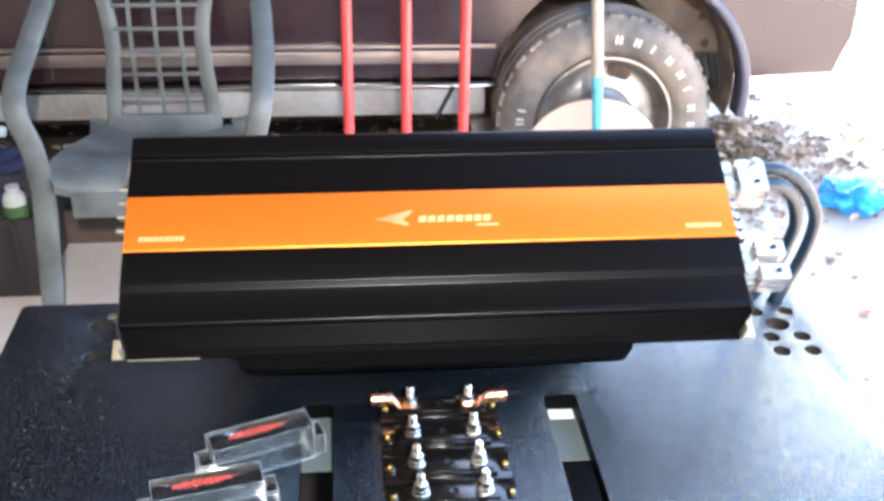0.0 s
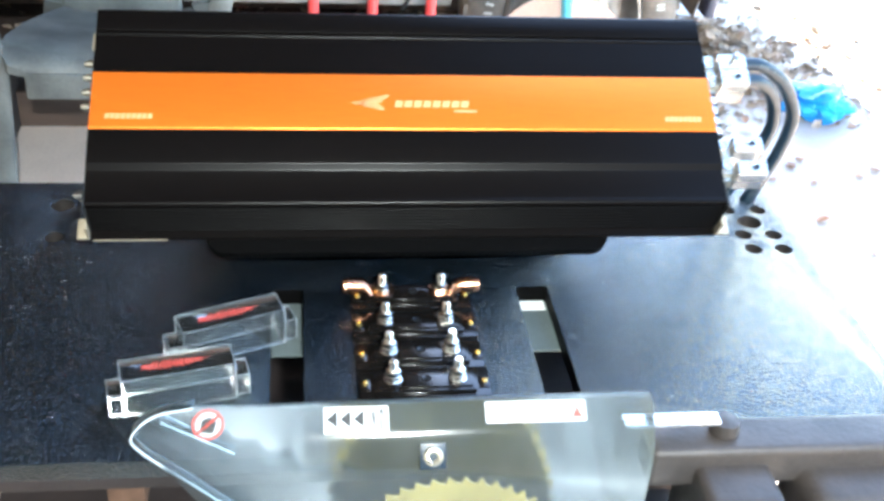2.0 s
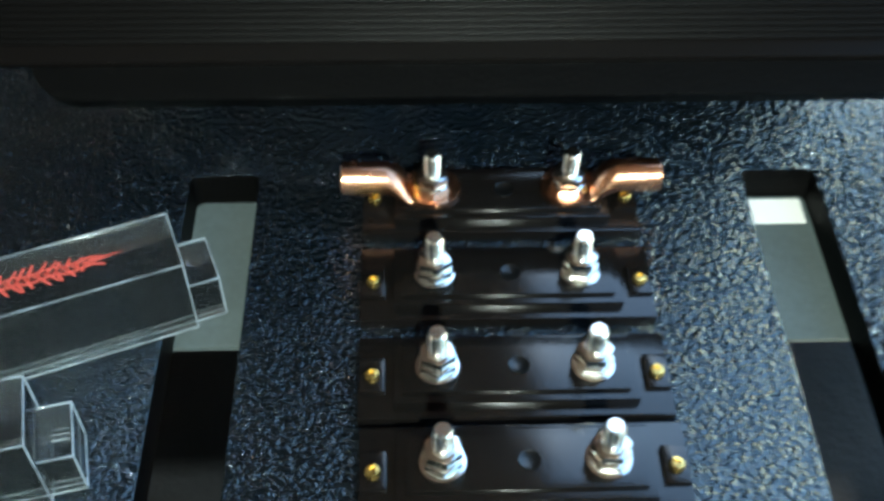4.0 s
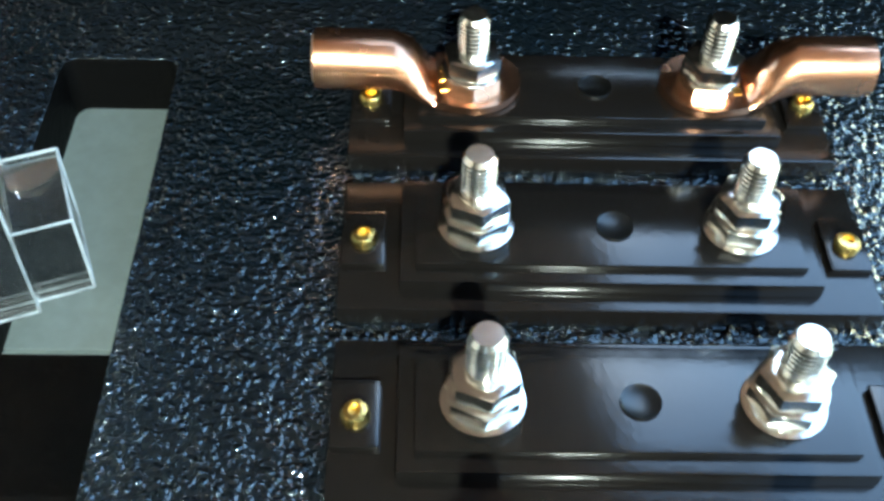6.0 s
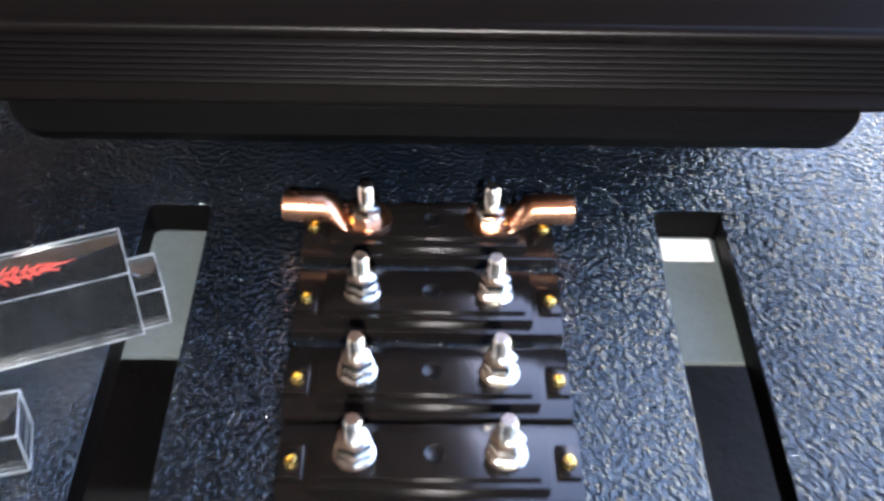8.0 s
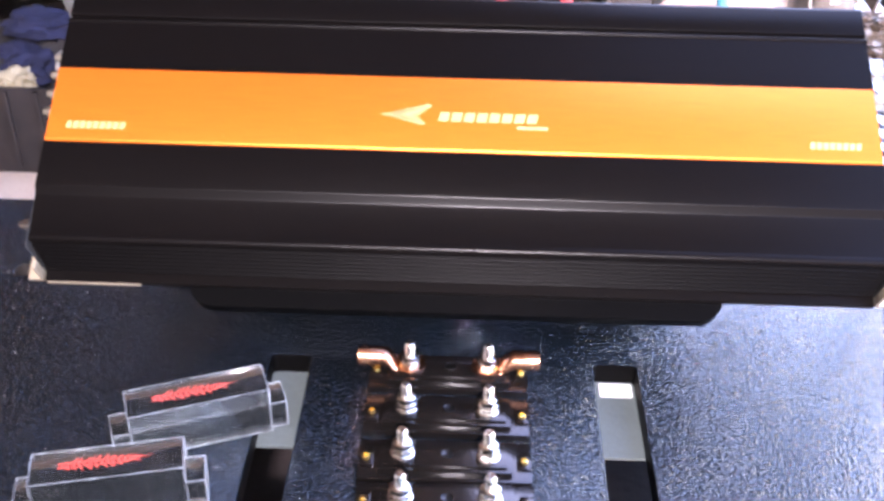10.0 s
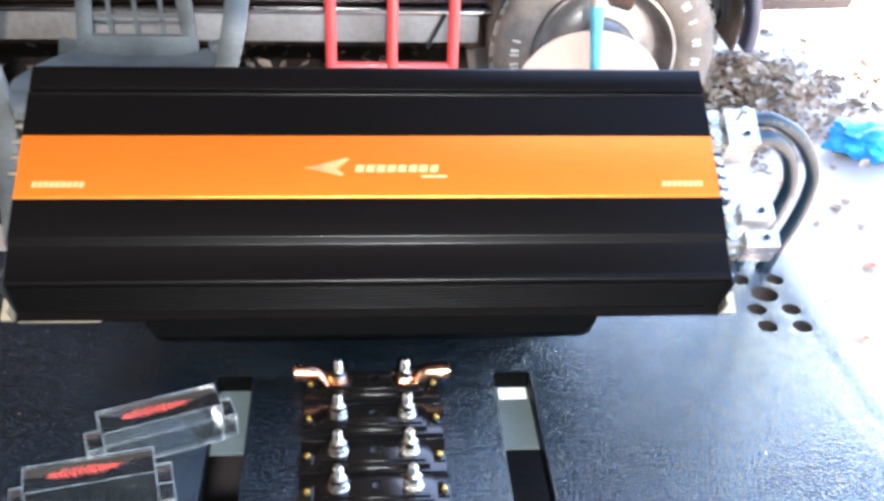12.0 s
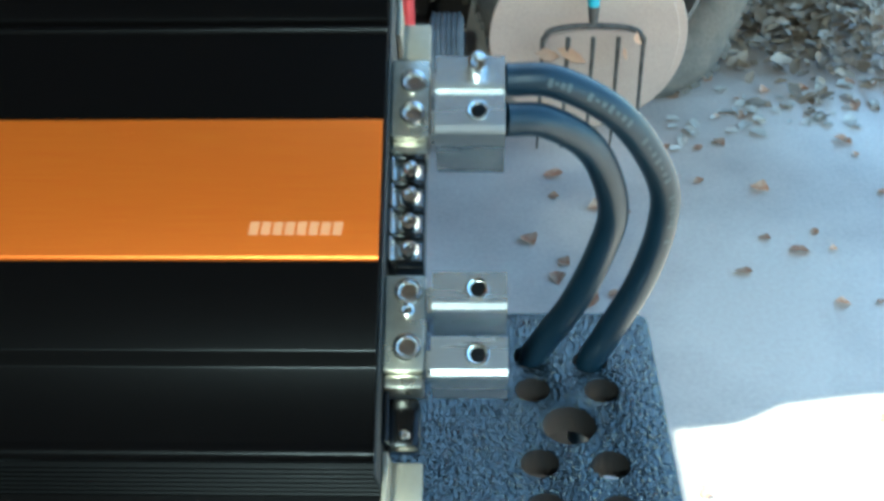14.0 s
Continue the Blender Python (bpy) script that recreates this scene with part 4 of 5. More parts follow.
bmesh.ops.translate(bm, verts=[g for g in ext["geom"] if isinstance(g, bmesh.types.BMVert)], vec=(0, 0, -0.022))
wpart("seat", bm, CHAIR, chair, smooth=50)
wpart("seat_apron", boxed(-0.745, -0.395, 1.525, 1.545, -0.52, -0.455, 0.006), CHAIR, chair)
for sx in (-1, 1):
    x = -0.565 + sx * 0.275
    arm = smooth_path([(-0.565 + sx * 0.255, 2.03, 0.02), (-0.565 + sx * 0.262, 1.98, -0.05), (x + sx * 0.008, 1.75, -0.16), (x + sx * 0.012, 1.60, -0.215), (x + sx * 0.004, 1.555, -0.27), (x - sx * 0.018, 1.56, -0.36), (x - sx * 0.028, 1.555, -0.47)], 6)
    wpart("armrest", sweep(bmesh.new(), arm, slab(0.02, 0.052), side=Vector((1, 0, 0))), CHAIR, chair, smooth=55)
    leg = smooth_path([(x - sx * 0.028, 1.555, -0.465), (x - sx * 0.018, 1.55, -0.62), (x - sx * 0.006, 1.545, GROUND)], 4)
    wpart("leg", sweep(bmesh.new(), leg, slab(0.018, 0.055), side=Vector((1, 0, 0))), CHAIR, chair, smooth=55)
    back_leg = [Vector((-0.565 + sx * 0.19, 1.985, -0.45)), Vector((-0.565 + sx * 0.23, 2.04, -0.62)), Vector((-0.565 + sx * 0.25, 2.08, GROUND))]
    wpart("leg", sweep(bmesh.new(), back_leg, slab(0.05, 0.02), side=Vector((0, 1, 0))), CHAIR, chair)
    mid = -0.580
    up = smooth_path([(mid + sx * 0.137, 1.985, -0.485), (mid + sx * 0.128, 1.99, -0.36), (mid + sx * 0.118, 2.00, -0.23), (mid + sx * 0.136, 2.02, -0.11), (mid + sx * 0.181, 2.04, 0.0), (mid + sx * 0.171, 2.06, 0.08)], 6)
    wpart("back_upright", sweep(bmesh.new(), up, slab(0.040, 0.016), side=Vector((0, 1, 0))), CHAIR, chair, smooth=55)
wpart("back_rail", boxed(-0.755, -0.405, 2.045, 2.065, 0.05, 0.11, 0.008), CHAIR, chair)
wpart("back_rail", boxed(-0.714, -0.446, 1.975, 1.995, -0.497, -0.432, 0.005), CHAIR, chair)
for k in range(3):
    x = -0.648 + 0.066 * k
    bar = smooth_path([(x + 0.004, 1.988, -0.44), (x, 1.992, -0.30), (x - 0.002, 2.01, -0.15), (x, 2.05, 0.06)], 5)
    wpart("back_slat", sweep(bmesh.new(), bar, slab(0.011, 0.008), side=Vector((0, 1, 0))), CHAIR, chair)
for k in range(7):
    z = -0.382 + 0.062 * k
    y = 1.989 + 0.06 * max(0, (z + 0.35)) ** 1.4 / 0.4 * 0.8
    hw = 0.112 if z < -0.1 else 0.130 + 0.25 * max(0, z + 0.08)
    wpart("back_slat", boxed(-0.580 - hw, -0.580 + hw, y - 0.004, y + 0.004, z - 0.005, z + 0.005, 0.002), CHAIR, chair)

# ---------------------------------------------------------------- red hand truck
truck = thing("hand_truck", pose(0.077, 1.84, GROUND), "bright red tubular steel hand truck standing upright", "hand truck")
for x in (-0.076, 0.077, 0.230):
    top = 0.45 if abs(x - 0.077) > 0.05 else -0.067
    bm = rod(bmesh.new(), (x, 1.83, -0.70 if abs(x - 0.077) > 0.05 else -0.455), (x, 1.85, top), 0.0142, seg=16)
    wpart("upright", bm, RED_PAINT, truck)
for z, y in ((-0.452, 1.835), (-0.062, 1.845), (0.30, 1.85)):
    wpart("crossbar", rod(bmesh.new(), (-0.076, y, z), (0.230, y, z), 0.0115, seg=14), RED_PAINT, truck)
bm = boxed(-0.118, -0.088, 1.832, 1.838, -0.012, 0.02, 0.002)
wpart("tag", bm, YELLOW_TAG, truck, "torn yellow paper tag")
wpart("toe_plate", boxed(-0.06, 0.21, 1.70, 1.84, GROUND + 0.001, GROUND + 0.007, 0.001), RED_PAINT, truck)
wpart("axle", rod(bmesh.new(), (-0.17, 1.90, -0.667), (0.335, 1.90, -0.667), 0.008), FORK_STEEL, truck)
for x0 in (-0.19, 0.27):
    ribs = [(0.055, 0.0), (0.118, 0.0)]
    for k in range(6):
        ribs += [(0.131, 0.006 + 0.0108 * k), (0.131, 0.012 + 0.0108 * k), (0.126, 0.0135 + 0.0108 * k), (0.126, 0.0155 + 0.0108 * k)]
    ribs += [(0.118, 0.0725), (0.055, 0.0725)]
    w = wpart("wheel", revolve(bmesh.new(), ribs, 40, Matrix.Translation((x0, 1.90, -0.667)) @ pose(0, 0, 0, 0, 90, 0)), GREY_RUBBER, truck, "grey ribbed rubber wheel")
    wpart("hub", revolve(bmesh.new(), [(0.009, 0.012), (0.0545, 0.012), (0.0545, 0.06), (0.009, 0.06)], 24, Matrix.Translation((x0, 1.90, -0.667)) @ pose(0, 0, 0, 0, 90, 0)), RED_PAINT, w)

# ---------------------------------------------------------------- garden fork and round panel
fork = thing("garden_fork", pose(0.60, 1.86, GROUND), "garden fork with a weathered handle and turquoise socket, tines down", "garden fork")
wpart("handle", rod(bmesh.new(), (0.5683, 1.9114, 0.12), (0.597, 1.885, -0.305), 0.0155, 0.0165, seg=16), WOOD, fork, "weathered pale wooden handle")
wpart("socket", rod(bmesh.new(), (0.597, 1.885, -0.3052), (0.6105, 1.872, -0.500), 0.0172, 0.0125, seg=16), TEAL, fork, "turquoise painted socket")
wpart("neck", rod(bmesh.new(), (0.6105, 1.872, -0.5002), (0.612, 1.868, -0.545), 0.0125, 0.008), FORK_STEEL, fork)
wpart("head", sweep(bmesh.new(), smooth_path([(0.508, 1.862, -0.572), (0.530, 1.863, -0.548), (0.612, 1.866, -0.541), (0.695, 1.863, -0.548), (0.718, 1.862, -0.572)], 5), circle(0.0062, 10)), FORK_STEEL, fork)
for k in range(5):
    x = 0.508 + 0.0525 * k
    tip = (x - 0.008, 1.80 + 0.004 * k, GROUND + 0.004)
    wpart("tine", sweep(bmesh.new(), smooth_path([(x, 1.862, -0.565), (x - 0.002, 1.850, -0.66), (x - 0.006, 1.818, -0.76), tip], 5), lambda f: circle(0.0052 - 0.003 * f, 8)), FORK_STEEL, fork)
for k, (x, z) in enumerate(((0.515, -0.60), (0.565, -0.60), (0.68, -0.60), (0.705, -0.565))):
    bm = bmesh.new()
    plate(bm, [(-0.03, 0), (-0.008, 0.014), (0.02, 0.010), (0.038, 0.0), (0.015, -0.012), (-0.012, -0.010)], 0, 0.0008)
    part("speared_leaf", bm, LEAF, fork, "dry brown leaf", at=fork.matrix_basis.inverted() @ pose(x, 1.852, z, 70, 20, (30, -20, 75, 60)[k]))

panel = thing("round_panel", pose(0.604, 1.90, GROUND), "round tan hardboard disc leaning against the tyre", "panel")
lean = Matrix.Translation((0.600, 1.918, GROUND + 0.2035)) @ pose(0, 0, 0, 90 - 6, 0, 0)
wpart("disc", revolve(bmesh.new(), [(0.0001, 0), (0.2010, 0), (0.2030, -0.002), (0.2030, -0.007), (0.2010, -0.009), (0.0001, -0.009)], 72, lean, closed=False), MDF, panel)
wpart("second_disc", revolve(bmesh.new(), [(0.0001, 0), (0.1975, 0), (0.1990, -0.002), (0.1990, -0.007), (0.0001, -0.009)], 72, lean @ Matrix.Translation((0.022, 0.004, -0.0095)), closed=False), MDF, panel)

# ---------------------------------------------------------------- parked truck
car = thing("pickup_truck", pose(-0.3, 2.9, GROUND), "old dark maroon pickup truck, dusty, parked along the carport", "truck")
WX, WZ, WR = 0.672, -0.510, 0.317
ARCH = []
for k in range(37):
    a = radians(190 - 200 * k / 36)
    ARCH.append((0.740 + 0.385 * math.cos(a), -0.473 + 0.385 * math.sin(a)))
side_line = [(-2.6, -0.41), (0.35, -0.41), *[(x, z) for x, z in ARCH if z > -0.40], (1.135, -0.425), (1.40, -0.415), (1.44, -0.30), (1.44, 0.25), (1.15, 0.42), (0.62, 0.45), (0.50, 0.495), (-2.6, 0.495)]
bm = plate(bmesh.new(), side_line, 0.0, 0.03, Matrix.Translation((0, 2.22, 0)) @ pose(0, 0, 0, 90, 0, 0))
wpart("side_panel", bm, MAROON, car)
# unseen cab and hood, shaped to cast shade up to the sun patch
wpart("body", boxed(-2.6, 1.42, 2.62, 3.9, -0.32, 0.9, 0.05), MAROON, car)
hood_line = [(-2.6, 0.50), (-2.6, 0.56), (0.50, 0.56), (0.58, 0.545), (0.66, 0.50), (0.80, 0.475), (1.15, 0.465), (1.15, 0.425), (0.62, 0.455), (0.50, 0.50)]
wpart("hood", plate(bmesh.new(), hood_line, 0.0, 1.678, Matrix.Translation((0, 3.9, 0)) @ pose(0, 0, 0, 90, 0, 0)), MAROON, car)
lip = [Vector((x, 2.195, z)) for x, z in ARCH[11:]]
wpart("wheel_flare", sweep(bmesh.new(), lip, lambda f: slab(0.008 + 0.022 * min(1, 3 * f), 0.035 + 0.04 * min(1, 3 * f)), side=Vector((0, 1, 0))), NAVY, car, "dusty dark blue-grey wheel arch lip", smooth=55)
liner = [Vector((x + 0.0, 2.42, z)) for x, z in [(0.740 + 0.372 * math.cos(radians(195 - 210 * k / 16)), -0.473 + 0.372 * math.sin(radians(195 - 210 * k / 16))) for k in range(17)]]
wpart("arch_liner", sweep(bmesh.new(), liner, slab(0.008, 0.36), side=Vector((0, 1, 0))), ARCH_BROWN, car, "dusty brown arch liner", smooth=55)
bm = bmesh.new()
bracket_edge = [(0.80, -0.14), (0.90, -0.125), (1.02, -0.19), (1.085, -0.30), (1.10, -0.44), (0.99, -0.46), (0.93, -0.33), (0.82, -0.24)]
plate(bm, bracket_edge, 0.0, 0.012, Matrix.Translation((0, 2.385, 0)) @ pose(0, 0, 0, 90, 0, 0))
bracket = wpart("inner_bracket", bm, ARCH_BROWN, car, "pierced dusty brown inner bracket")
for x, z, r in ((0.96, -0.27, 0.014), (1.03, -0.29, 0.012), (0.985, -0.345, 0.012), (1.05, -0.375, 0.014)):
    wpart("bracket_hole", rod(bmesh.new(), (x, 2.3715, z), (x, 2.3735, z), r, seg=14), HOLE_BLACK, bracket)
for k in range(5):
    x = 1.00 + 0.022 * k
    strap = smooth_path([(x, 2.36, -0.40), (x + 0.02, 2.34, -0.45 - 0.01 * k), (x - 0.015 + 0.01 * k, 2.33, -0.50), (x + 0.01, 2.335, -0.55 + 0.012 * k)], 4)
    wpart("hanging_strap", sweep(bmesh.new(), strap, slab(0.016, 0.003)), DULL_BLACK if k % 2 else CLOTH_GREY, car, "torn strip of arch lining")
wpart("rocker", boxed(-2.6, 0.33, 2.15, 2.24, -0.515, -0.4315, 0.012), SILL, car, "dirty grey rocker panel")
wpart("rocker_trim", boxed(-2.6, 0.40, 2.146, 2.20, -0.4305, -0.4195, 0.003), CHROME, car, "bright metal strip")
wpart("body_trim", boxed(-2.6, 0.258, 2.166, 2.1885, -0.362, -0.322, 0.006), DULL_TRIM, car, "dulled metal side moulding")
wpart("body_trim", boxed(-2.6, 0.36, 2.172, 2.1885, -0.318, -0.306, 0.003), DULL_TRIM, car)
for x in (0.262, -0.92):
    wpart("door_seam", boxed(x, x + 0.006, 2.187, 2.1895, -0.405, 0.45), INK, car)
# unseen panel added to stop light coming in under the truck
wpart("far_light_blocker", boxed(-2.6, 1.40, 3.905, 3.935, -0.70, 0.45, 0.008), MAROON, car)
# box reaches low as an added dark backdrop below the rocker
wpart("underbody", boxed(-2.6, 1.1, 2.70, 3.6, -0.75, -0.33, 0.02), RUST, car)
wpart("frame_rail", boxed(-2.6, 1.2, 2.50, 2.58, -0.60, -0.47, 0.01), RUST, car)
wpart("bracket", rod(bmesh.new(), (0.185, 2.143, -0.525), (0.233, 2.143, -0.425), 0.006), DULL_BLACK, car)
# brown earth sheet, with the shade under the truck put into its colour
soil = []
for k in range(40):
    a = 2 * math.pi * k / 40
    wob = 0.06 * noise.noise(Vector((3 * math.cos(a), 3 * math.sin(a), 7.0)))
    soil.append((-1.1 + 1.45 * max(-1, min(1, 1.25 * math.cos(a))) + wob, 2.95 + 0.85 * max(-1, min(1, 1.25 * math.sin(a))) + wob))
tagged(part("shaded_soil_sheet", plate(bmesh.new(), soil, GROUND - 0.002, GROUND + 0.004), SHADED_SOIL), "brown earth under the truck, darkened with the shade there", "soil", kind="structure")
wpart("bumper", boxed(1.20, 1.52, 2.23, 2.40, -0.33, -0.235, 0.03, seg=3), CHROME, car, "dull chrome bumper end")

AXLE = Matrix.Translation((WX, 2.05, WZ)) @ pose(0, 0, 0, 90, 0, 0)
tyre_profile = [(0.205, 0.012), (0.215, 0.002), (0.235, -0.006), (0.262, -0.008), (0.288, -0.002), (0.302, 0.010), (0.308, 0.018)]
tread = [(0.314, 0.03), (0.3165, 0.06), (0.3165, 0.075), (0.309, 0.077), (0.309, 0.083), (0.3165, 0.085), (0.317, 0.115), (0.309, 0.117), (0.309, 0.123), (0.317, 0.125), (0.3165, 0.16), (0.312, 0.185), (0.30, 0.205), (0.26, 0.212), (0.205, 0.20)]
bm = revolve(bmesh.new(), [(r, -z) for r, z in tyre_profile + tread], 84, AXLE)
for v in bm.verts:
    # slack tyre: bulged low sidewall and a flat contact patch
    sag = max(0.0, (-0.66 - v.co.z) / 0.14)
    v.co.x = WX + (v.co.x - WX) * (1 + 0.22 * sag)
    v.co.y -= 0.03 * sag if v.co.y < 2.15 else 0
    v.co.z = max(v.co.z, GROUND + 0.001)
tyre = wpart("wheel", bm, RUBBER, car, "dusty all-terrain tyre with raised white lettering", smooth=30)
bm = bmesh.new()
for k in range(64):
    m = AXLE @ pose(0, 0, 0, 0, 0, 360 * k / 64 + (1.5 if k % 2 else 0))
    box(bm, 0.300, 0.3195, -0.0095, 0.0095, -0.052, -0.019, 0.0, m @ pose(0, 0, 0, 0, 0, 0))
for v in bm.verts:
    sag = max(0.0, (-0.66 - v.co.z) / 0.14)
    v.co.x = WX + (v.co.x - WX) * (1 + 0.22 * sag)
    v.co.y -= 0.03 * sag
    v.co.z = max(v.co.z, GROUND + 0.0015)
wpart("tread_block", bm, RUBBER, tyre)
rim_profile = [(0.204, -0.012), (0.200, -0.004), (0.192, -0.004), (0.187, -0.020), (0.176, -0.050), (0.168, -0.062), (0.150, -0.070), (0.120, -0.062), (0.098, -0.050), (0.085, -0.052), (0.055, -0.030), (0.050, -0.012), (0.0001, -0.010), (0.0001, -0.12), (0.19, -0.13), (0.204, -0.10)]
wpart("rim", revolve(bmesh.new(), rim_profile, 64, AXLE, closed=True), RIM, tyre, "dulled steel wheel rim", smooth=45)
# dark plates on the rim draw the shade of its vents
for k in range(3):
    a = radians(120 * k + 72)
    m = AXLE @ Matrix.Translation((0.140 * math.cos(a), 0.140 * math.sin(a), -0.0672)) @ pose(0, 0, 0, 0, 0, math.degrees(a))
    wpart("rim_slot", plate(bmesh.new(), rounded(-0.018, 0.018, -0.036, 0.036, 0.014), -0.004, 0.0045, m), RUST, tyre, "dark wheel vent slot")


def raised_mark(angle, strokes):
    bm = bmesh.new()
    a = radians(angle)
    m = AXLE @ Matrix.Translation((0.254 * math.cos(a), 0.254 * math.sin(a), 0.0092)) @ pose(0, 0, 0, 0, 0, angle - 90)
    for x0, x1, y0, y1 in strokes:
        box(bm, x0, x1, y0, y1, -0.001, 0.0008, 0.0, m)
    return wpart("raised_bar", bm, TYRE_WHITE, tyre)


STROKES = [[(-0.010 + 0.0125 * j, -0.0035 + 0.0125 * j, -0.0115, 0.0115) for j in range(1 + n)] for n in (1, 1, 0, 1, 1, 0, 1, 1)]
for k in range(8):
    raised_mark(86 - 12.6 * k, STROKES[k])
    if k < 3:
        raised_mark(186 - 9 * k, STROKES[(k + 3) % 8])

# ---------------------------------------------------------------- clutter beside the chair
crate = thing("crate", pose(-1.08, 1.81, GROUND), "grimy dark plastic crate filled with rags and bottles", "crate")
X0, X1, Y0, Y1, Z1 = -1.32, -0.878, 1.64, 1.99, -0.575
wpart("side", boxed(X0, X1, Y0, Y0 + 0.012, GROUND, Z1, 0.004), DARK_BIN, crate)
wpart("side", boxed(X0, X1, Y1 - 0.012, Y1, GROUND, Z1, 0.004), DARK_BIN, crate)
wpart("side", boxed(X0, X0 + 0.012, Y0 + 0.0125, Y1 - 0.0125, GROUND, Z1, 0.004), DARK_BIN, crate)
wpart("side", boxed(X1 - 0.012, X1, Y0 + 0.0125, Y1 - 0.0125, GROUND, Z1, 0.004), DARK_BIN, crate)
wpart("bottom", boxed(X0 + 0.0125, X1 - 0.0125, Y0 + 0.0125, Y1 - 0.0125, GROUND + 0.001, GROUND + 0.012), DARK_BIN, crate)
for k in range(6):
    x = X0 + 0.03 + 0.072 * k
    wpart("rib", boxed(x, x + 0.012, Y0 - 0.010, Y0 - 0.0004, GROUND + 0.02, Z1 - 0.005, 0.002), DARK_BIN, crate)


def crumpled(name, c, size, mat, seed, label, category, flat=0.6):
    """A bunched soft thing: a sphere pushed about by noise."""
    bm = bmesh.new()
    bmesh.ops.create_icosphere(bm, subdivisions=4, radius=1.0)
    for v in bm.verts:
        q = v.co.copy()
        f = 1 + 0.45 * noise.noise(q * 1.6 + Vector((seed, 0, 0))) + 0.22 * noise.noise(q * 4.2 + Vector((0, seed, 0)))
        v.co = Vector((q.x * size[0] * f, q.y * size[1] * f, q.z * size[2] * f * flat))
    return solid(name, mat, bm, label, category, Matrix.Translation(c))


crumpled("rag", (-1.14, 1.82, -0.60), (0.15, 0.14, 0.14), CLOTH_GREY, 1.7, "dark grey rag bunched in the crate", "rag")
crumpled("rag", (-0.985, 1.83, -0.585), (0.085, 0.11, 0.12), CLOTH_GREY, 5.2, "grey cloth bunched in the crate", "rag")
crumpled("rag", (-1.00, 1.80, -0.478), (0.105, 0.06, 0.055), CLOTH_BLUE, 9.1, "dark blue cloth thrown over the crate", "rag")
crumpled("rag", (-1.05, 1.73, -0.560), (0.075, 0.05, 0.085), CLOTH_BLUE, 4.4, "dark blue sleeve hanging in the crate", "rag")
crumpled("work_glove", (-1.055, 1.685, -0.575), (0.050, 0.036, 0.055), YELLOWISH, 3.3, "dirty yellowish work glove on the crate", "glove")
cone = thing("funnel", pose(-1.07, 1.86, -0.42), "white and yellow plastic funnel lying on its side", "funnel")
wpart("body", rod(bmesh.new(), (-1.22, 1.88, -0.385), (-0.97, 1.85, -0.425), 0.042, 0.014, seg=24), WHITE_PL, cone)
wpart("rim", revolve(bmesh.new(), [(0.040, 0.0), (0.047, 0.0), (0.047, 0.006), (0.040, 0.006)], 24, Matrix.Translation((-1.22, 1.88, -0.385)) @ (Vector((0.25, -0.03, -0.04))).to_track_quat("Z", "Y").to_matrix().to_4x4()), YELLOWISH, cone, "yellow rim")
BX, BY, BZ = -0.922, 1.672, -0.585
bottle = thing("bottle", pose(BX, BY, BZ), "white plastic bottle with a green label", "bottle")
wpart("body", revolve(bmesh.new(), [(0.0001, 0), (0.026, 0), (0.028, 0.004), (0.028, 0.055), (0.024, 0.066), (0.016, 0.072), (0.016, 0.076), (0.0001, 0.076)], 24, Matrix.Translation((BX, BY, BZ)), closed=False), WHITE_PL, bottle)
wpart("label", revolve(bmesh.new(), [(0.0282, 0.004), (0.0286, 0.004), (0.0286, 0.040), (0.0282, 0.040)], 24, Matrix.Translation((BX, BY, BZ))), GREEN_PL, bottle, "green paper label")
wpart("cap", rod(bmesh.new(), (BX, BY, BZ + 0.0762), (BX, BY, BZ + 0.088), 0.017, seg=20), WHITE_PL, bottle)
# added block stands in for shaded brown ground and hides the bright floor
beam = boxed(-1.20, -0.42, 1.93, 2.03, GROUND, GROUND + 0.105, 0.006)
solid("brown_block", BLOCK_BROWN, beam, "low brown block added where the ground is dark behind the chair", "timber")

# ---------------------------------------------------------------- blue bag, leaves, litter
crumpled("plastic_bag", (1.465, 2.03, GROUND + 0.046), (0.100, 0.080, 0.075), BLUE_BAG, 2.4, "bright blue plastic bag lying on the floor", "bag", 0.7)


def leaf_mesh(kind):
    bm = bmesh.new()
    n = 9
    rows = []
    rnd = random.Random(kind)
    bend = rnd.uniform(-0.3, 0.5)
    for k in range(n):
        t = k / (n - 1)
        w = 0.0006 + 0.42 * math.sin(math.pi * min(1, t * 1.02)) ** 0.8 * (1 - 0.35 * t) * (1 + 0.18 * math.sin(9 * t + kind))
        lift = bend * (t - 0.5) ** 2
        rows.append([bm.verts.new((t - 0.5, s * w, lift + c * abs(s) * w)) for s, c in ((-1, 0.55), (0, 0.0), (1, 0.45))])
    for a, b in zip(rows, rows[1:]):
        for k in range(2):
            bm.faces.new((a[k], a[k + 1], b[k + 1], b[k]))
    low = min(v.co.z for v in bm.verts)
    for v in bm.verts:
        v.co.z -= low
    return bm


LEAF_MESHES = []
for kind in range(6):
    ob = part("fallen_leaf", leaf_mesh(kind), LEAF, at=pose(-1.6, 1.2 + 0.1 * kind, GROUND + 0.002, 0, 0, 40 * kind) @ Matrix.Scale(0.05, 4), smooth=80)
    LEAF_MESHES.append(tagged(ob, "curled dry brown leaf on the concrete", "leaf", "fallen leaves"))
rnd = random.Random(11)
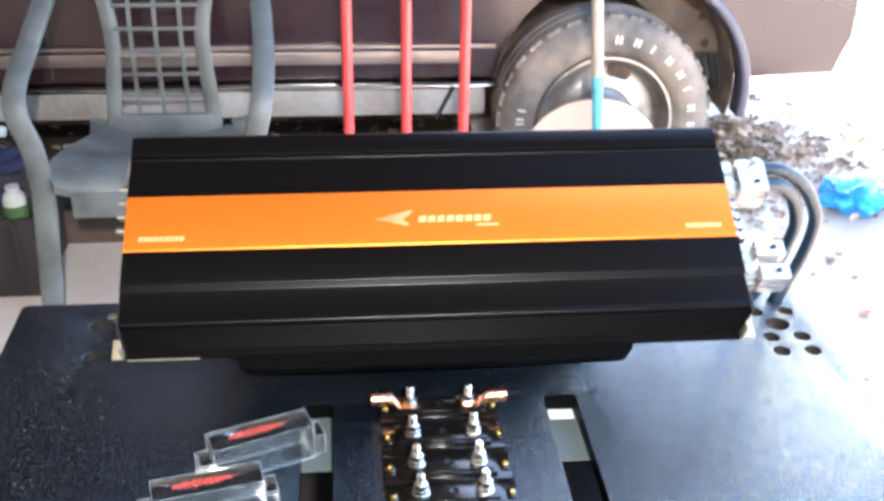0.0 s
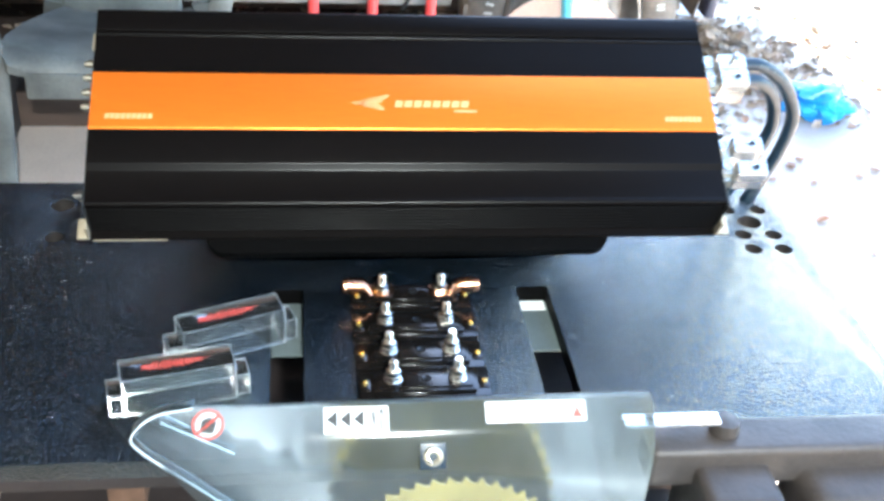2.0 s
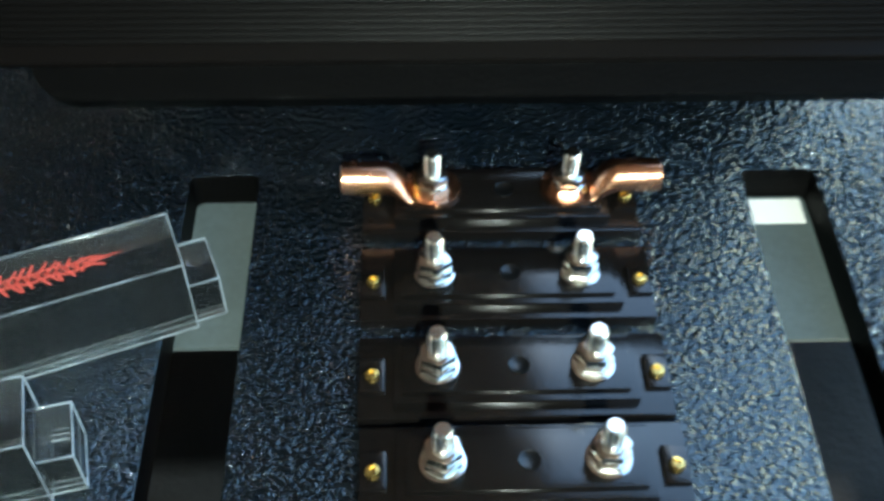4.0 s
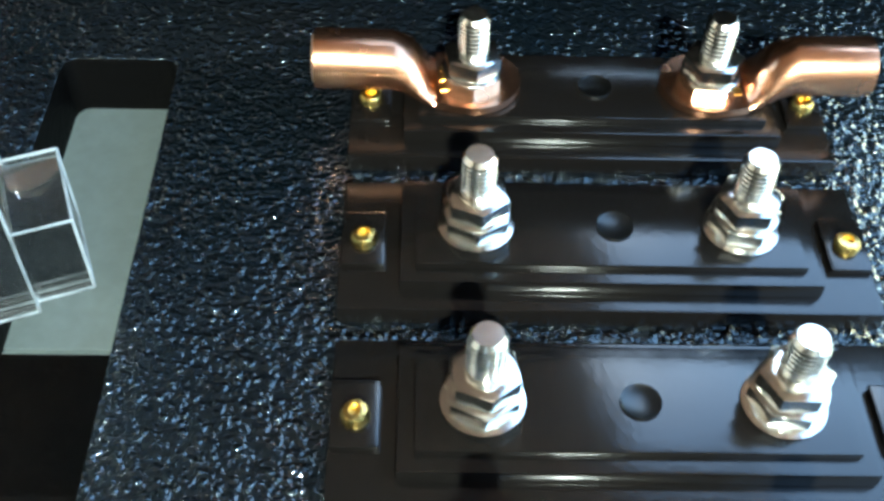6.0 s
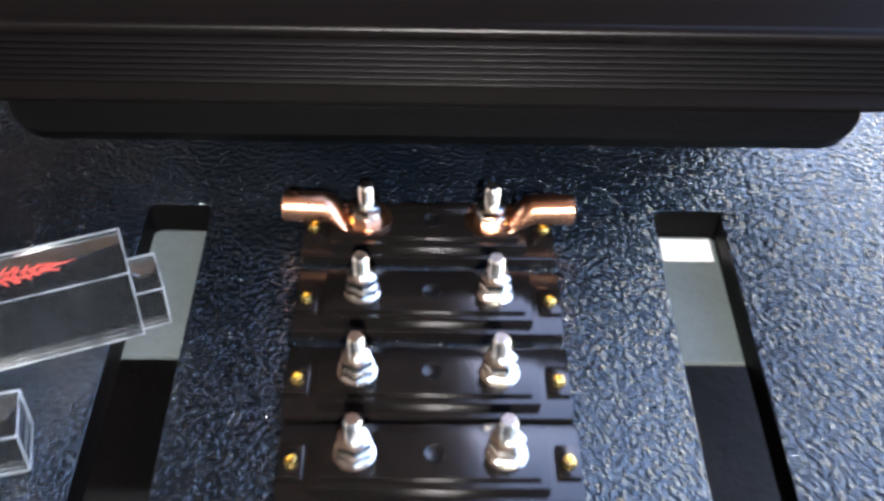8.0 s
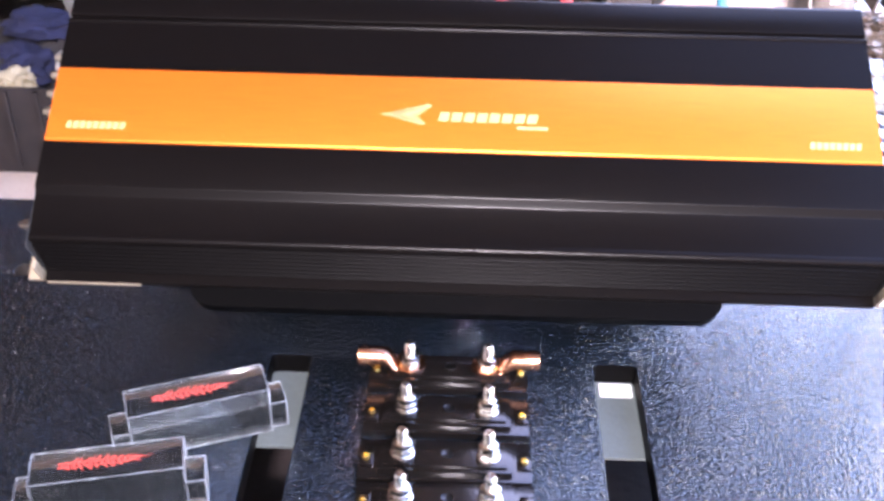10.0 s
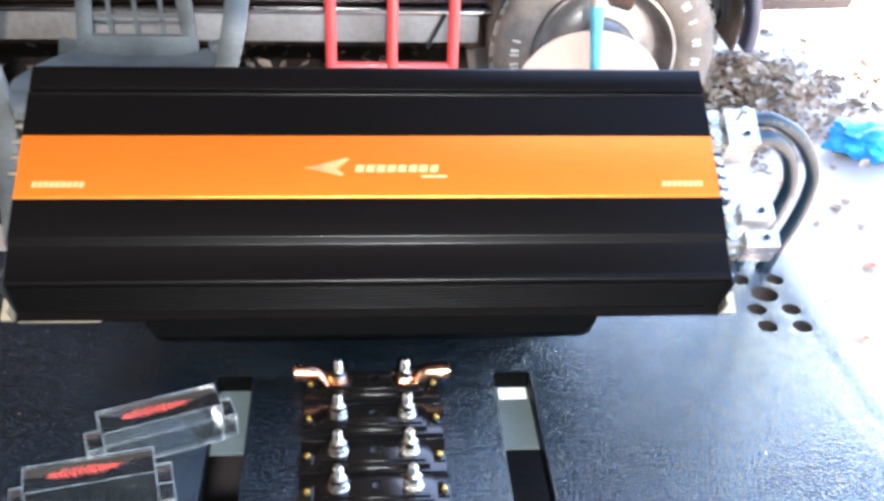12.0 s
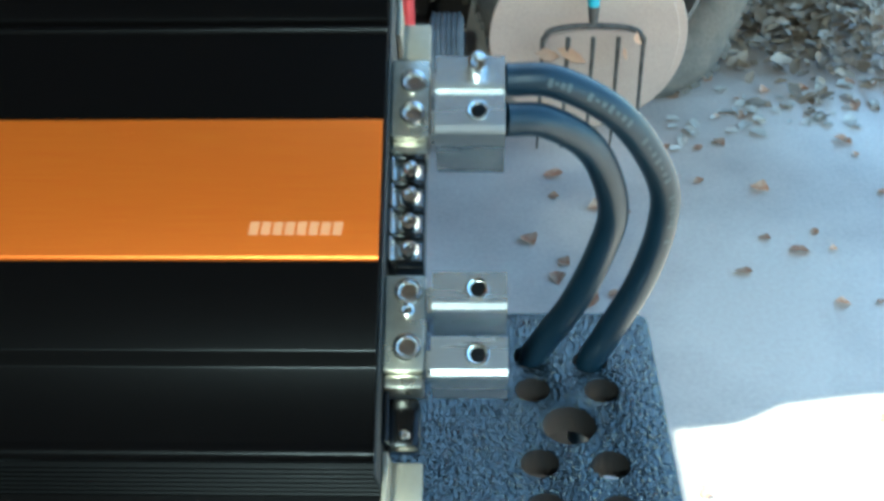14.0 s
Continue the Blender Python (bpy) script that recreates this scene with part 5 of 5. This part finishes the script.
for k in range(110):
    if k < 45:
        x, y = rnd.uniform(0.45, 1.35), rnd.uniform(0.6, 1.95)
    else:
        x, y = rnd.uniform(0.7, 1.7), rnd.uniform(1.6, 2.6)
    if math.hypot(x - 0.6, y - 1.9) < 0.16:
        continue
    ob = LEAF_MESHES[k % 6].copy()
    scene.collection.objects.link(ob)
    ob.matrix_basis = pose(x, y, GROUND + 0.002, rnd.uniform(-12, 12), rnd.uniform(-12, 12), rnd.uniform(0, 360)) @ Matrix.Scale(rnd.uniform(0.018, 0.046), 4)

pale = leaf_mesh(7)
pale_first = tagged(part("fallen_leaf", pale, PALE_LEAF, at=pose(0.80, 1.80, GROUND + 0.002, 4, 6, 20) @ Matrix.Scale(0.03, 4), smooth=80), "bleached curled dry leaf beside the tyre", "leaf", "bleached leaves")
for k in range(60):
    ob = pale_first.copy()
    scene.collection.objects.link(ob)
    x = rnd.uniform(0.80, 1.32)
    ob.matrix_basis = pose(x, rnd.uniform(1.80, 2.05) + 0.2 * (x - 0.8), GROUND + 0.002, rnd.uniform(-15, 15), rnd.uniform(-15, 15), rnd.uniform(0, 360)) @ Matrix.Scale(rnd.uniform(0.018, 0.042), 4)

# drift of curled dry leaves and bark beside and behind the tyre
def scrap(bm, m):
    """A curled leaf of two bent halves."""
    rows = [[bm.verts.new(m @ Vector((x, y, z))) for x, y, z in row] for row in (
        ((-0.5, 0.0, 0.10), (-0.12, -0.30, 0.16), (0.26, -0.22, 0.10)), ((-0.46, 0.02, 0.05), (-0.05, 0.0, 0.0), (0.5, 0.03, 0.12)), ((-0.42, 0.05, 0.12), (-0.10, 0.30, 0.20), (0.28, 0.20, 0.06)))]
    for a, b in zip(rows, rows[1:]):
        for k in range(2):
            bm.faces.new((a[k], a[k + 1], b[k + 1], b[k]))


bm = bmesh.new()
for k in range(1500):
    a, r = rnd.uniform(0, 2 * math.pi), abs(rnd.gauss(0, 0.40))
    x, y = 1.20 + 0.85 * r * math.cos(a), 2.42 + 0.85 * r * math.sin(a)
    if y < 1.92 or (x < 0.98 and y < 2.35) or (y < 2.1 and rnd.random() < 0.55):
        continue
    z = GROUND + 0.003 + 0.13 * max(0, 1 - r / 0.5) * rnd.random()
    scrap(bm, pose(x, y, z, rnd.uniform(-40, 40), rnd.uniform(-40, 40), rnd.uniform(0, 360)) @ Matrix.Scale(rnd.uniform(0.022, 0.062), 4))
for k in range(500):
    x, y = rnd.uniform(-1.6, 0.35), rnd.uniform(2.15, 3.4)
    scrap(bm, pose(x, y, GROUND + 0.003 + 0.012 * rnd.random(), rnd.uniform(-30, 30), rnd.uniform(-30, 30), rnd.uniform(0, 360)) @ Matrix.Scale(rnd.uniform(0.02, 0.06), 4))
tagged(part("leaf_litter", bm, LITTER, smooth=80), "drift of curled dry brown leaves on the concrete", "leaf litter", kind="stuff")
